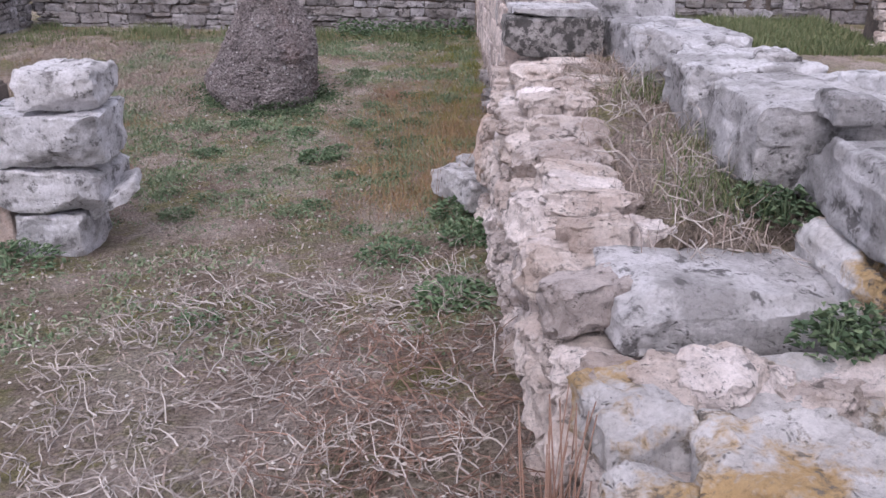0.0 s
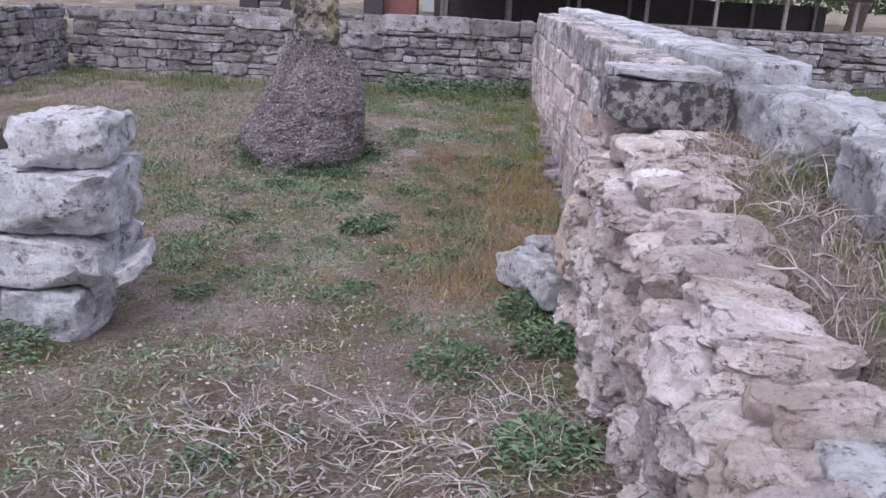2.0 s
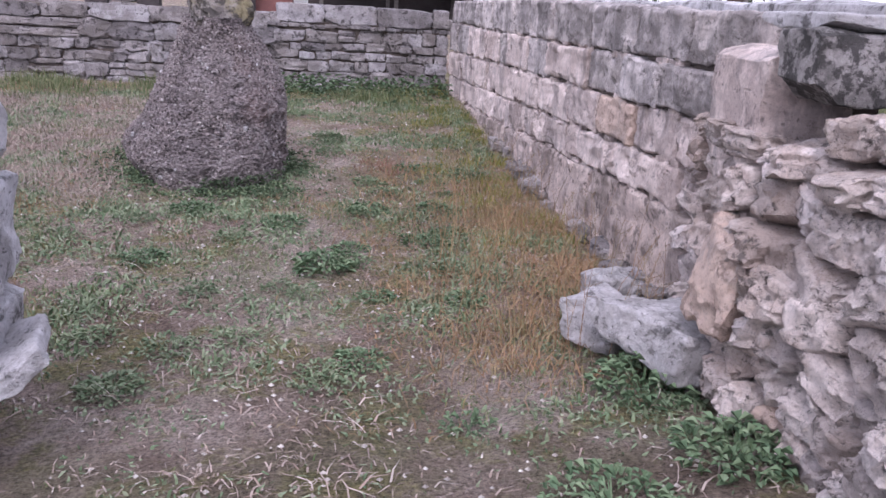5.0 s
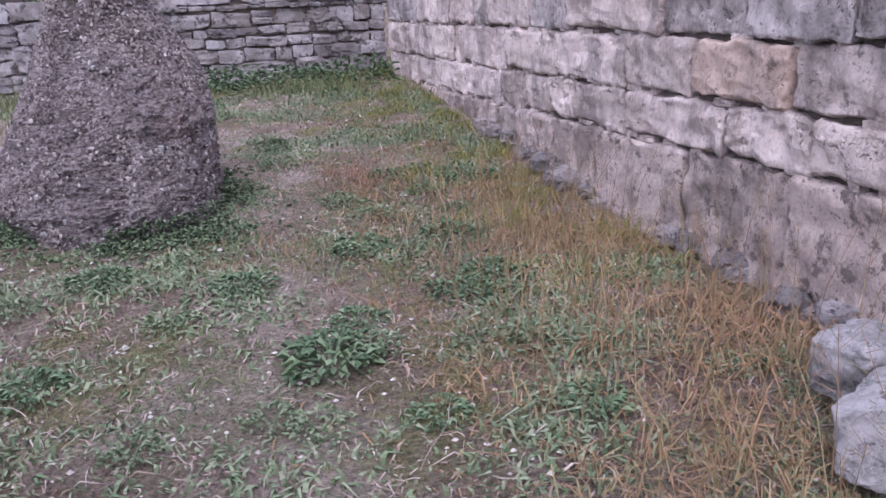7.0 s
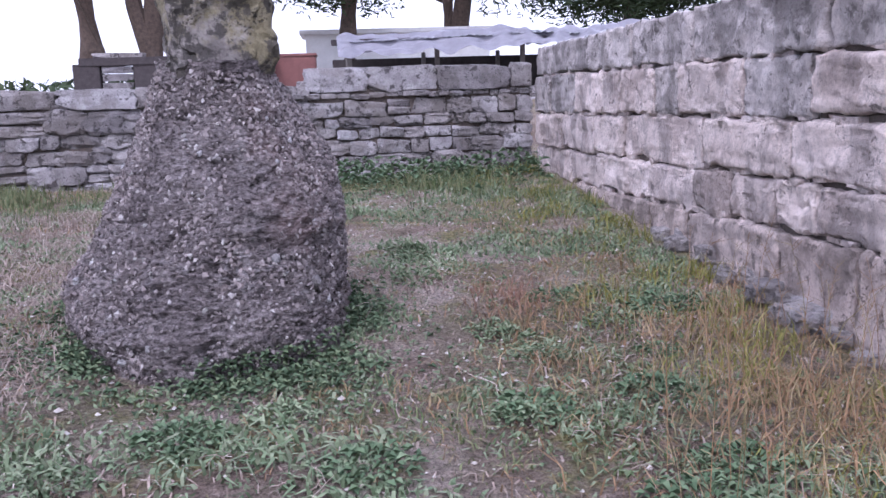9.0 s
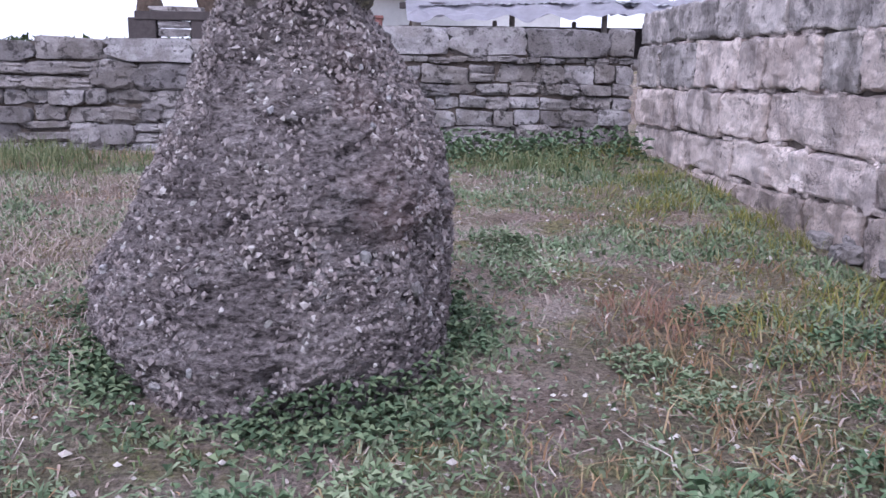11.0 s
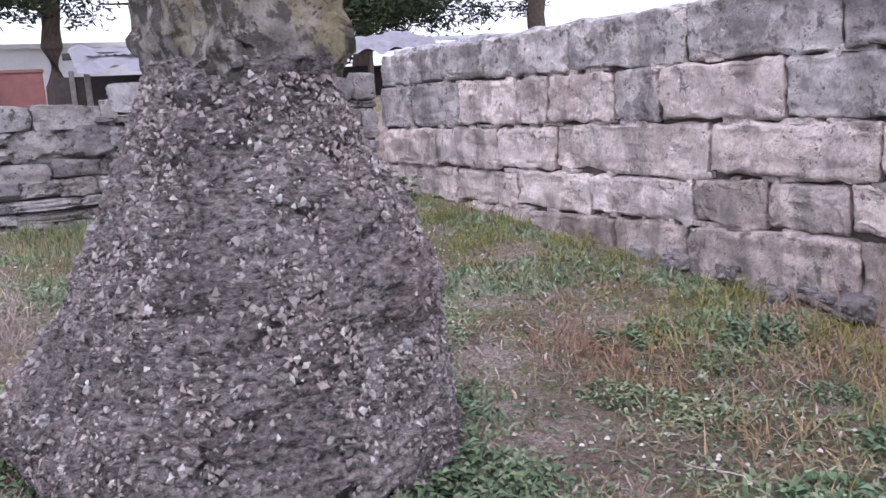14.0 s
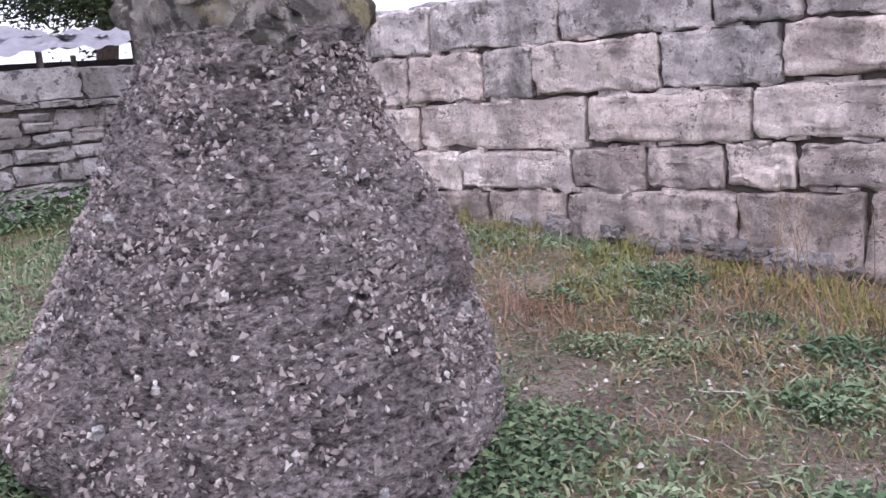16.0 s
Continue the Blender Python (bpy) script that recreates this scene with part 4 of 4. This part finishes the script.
shed = holder("shed", "open shed with pale sheet roof and grey tarpaulin", "shed", (1.6, 21, 0.4))
for x in (-2.7, -1.2, 0.3, 1.8, 3.3, 4.8, 6.3):
    beam("post", (0.08, 0.08, 1.25), (x, -0.9, 0.62), TIMBER, shed)
    beam("post", (0.08, 0.08, 1.1), (x, 1.4, 0.55), TIMBER, shed)
beam("rear_wall", (9.6, 0.08, 1.0), (1.8, 1.5, 0.5), DARKWOOD, shed)
beam("beam", (9.6, 0.1, 0.1), (1.8, -0.9, 1.22), DARKWOOD, shed)


def sheet(name, w, d, at, mat, rot, seed, wave=0.012, sag=0.03):
    bm = bmesh.new()
    nx_, ny_ = 120, 8
    g = [[bm.verts.new((w * (i / nx_ - 0.5), d * (j / ny_ - 0.5), wave * math.sin(i * 1.6) + sag * noise.noise((i * 0.08, j * 0.5, seed)))) for i in range(nx_ + 1)] for j in range(ny_ + 1)]
    for j in range(ny_):
        for i in range(nx_):
            bm.faces.new((g[j][i], g[j][i + 1], g[j + 1][i + 1], g[j + 1][i]))
    bmesh.ops.solidify(bm, geom=bm.faces[:], thickness=0.012)
    ob = part(name, bm, mat, shed)
    ob.matrix_basis = pose(*at, *rot)
    return ob


sheet("roof_sheet", 3.6, 2.9, (-0.9, 0.25, 1.36), SHEET, (4, -1.5, 0), 1)
sheet("roof_sheet", 3.6, 2.9, (2.4, 0.25, 1.40), SHEET, (4, -1.5, 0), 2)
sheet("roof_sheet", 3.2, 2.9, (5.4, 0.25, 1.46), SHEET, (4, -1.5, 0), 3)
sheet("tarpaulin", 3.2, 0.9, (-1.3, -1.2, 1.2), TARP, (24, -2, 0), 4, 0.0, 0.12)
sheet("tarpaulin", 2.6, 0.8, (1.5, -1.25, 1.27), TARP, (20, -3, 0), 5, 0.0, 0.12)
cabin = holder("white_cabin", "small white flat-roofed cabin seen far behind the shed", "cabin", (0.4, 30, 0.5))
beam("wall", (5.0, 2.5, 1.75), (0, 0, 0.88), WHITE, cabin)
beam("roof", (5.3, 2.8, 0.12), (0, 0, 1.80), WHITE, cabin)


def pine(x, y, trunks, crown_at, crown_r, leaves, seed, label="tall dark pine tree with a bare trunk"):
    r = random.Random(seed)
    tree = holder("pine_tree", label, "tree", (x, y, 0.5))
    V, F = [], []
    for (dx, dy, h, rad) in trunks:
        pts = [(0, 0, -0.1)]
        for k in range(1, 7):
            f = k / 6
            pts.append((dx * f + r.gauss(0, 0.06), dy * f + r.gauss(0, 0.06), h * f))
        tube(V, F, pts, [rad * (1.25 - 0.7 * k / 6) for k in range(7)], 10)
        for _ in range(9):
            k = r.randint(3, 6)
            p = Vector(pts[k])
            a = r.uniform(0, 6.283)
            q = p + Vector((math.cos(a) * 1.6, math.sin(a) * 1.6, r.uniform(0.2, 1.0)))
            tube(V, F, [tuple(p), tuple((p + q) / 2 + Vector((0, 0, 0.15))), tuple(q)], [rad * 0.35, rad * 0.22, 0.02], 6)
    bulk("trunk", V, F, BARK, tree)
    V, F = [], []
    for _ in range(leaves // 60):
        c = Vector(crown_at) + Vector((r.gauss(0, 1) * crown_r[0], r.gauss(0, 1) * crown_r[1], r.gauss(0, 1) * crown_r[2]))
        for _ in range(60):
            p = c + Vector((r.gauss(0, 0.28), r.gauss(0, 0.28), r.gauss(0, 0.14)))
            d = Vector((r.gauss(0, 1), r.gauss(0, 1), r.gauss(0, 0.6))).normalized()
            s = Vector((r.gauss(0, 1), r.gauss(0, 1), r.gauss(0, 1))).normalized() * 0.035
            n = len(V)
            L = r.uniform(0.12, 0.3)
            V += [tuple(p - s), tuple(p + s), tuple(p + d * L)]
            F.append((n, n + 1, n + 2))
    bulk("crown", V, F, NEEDLES, tree)
    return tree


pine(-5.9, 22, ((0.1, 0, 7, 0.2), (-0.1, 0.3, 6, 0.1)), (0, 0, 7.2), (1.4, 1.2, 0.6), 9000, 1, "tall pine with a dark bare trunk")
pine(-4.95, 23, ((-0.75, 0, 6, 0.16), (0.35, 0.2, 6.5, 0.2)), (0, 0, 6.6), (1.5, 1.2, 0.7), 9000, 2, "pine with a forked dark trunk")
pine(-1.0, 27, ((0.2, 0, 5, 0.22),), (-0.3, 0, 3.4), (0.8, 0.9, 0.5), 11000, 3, "dark pine with low hanging crown")
pine(2.0, 29, ((0.5, 0, 6, 0.25), (-0.5, 0, 5, 0.16)), (0, 0, 4.2), (1.8, 1.2, 0.5), 11000, 4, "pine with spreading limbs")
pine(6.2, 27, ((0.1, 0, 5, 0.24),), (0.2, 0, 2.7), (1.5, 1.2, 0.4), 14000, 5, "dark pine with low hanging crown")
pine(9.5, 24, ((0.3, 0, 6, 0.22),), (0, 0, 4.4), (1.4, 1.1, 0.5), 11000, 6, "dark pine behind the wall")
V, F = [], []
r = random.Random(61)
for _ in range(5000):
    x, y = r.uniform(-40, 40), r.uniform(44, 60)
    h = 1.1 + 0.9 * patchy(x, 0, 0.15, 3.3)
    p = Vector((x, y, 0.4 + h * r.random()))
    d = Vector((r.gauss(0, 1), r.gauss(0, 1), r.gauss(0, 1))).normalized() * 0.35
    s = Vector((r.gauss(0, 1), r.gauss(0, 1), r.gauss(0, 1))).normalized() * 0.25
    n = len(V)
    V += [tuple(p - s), tuple(p + s), tuple(p + d)]
    F.append((n, n + 1, n + 2))
tagged(bulk("far_shrubs", V, F, NEEDLES), "low grey-green shrubs in the far distance", "shrubs", kind="stuff")
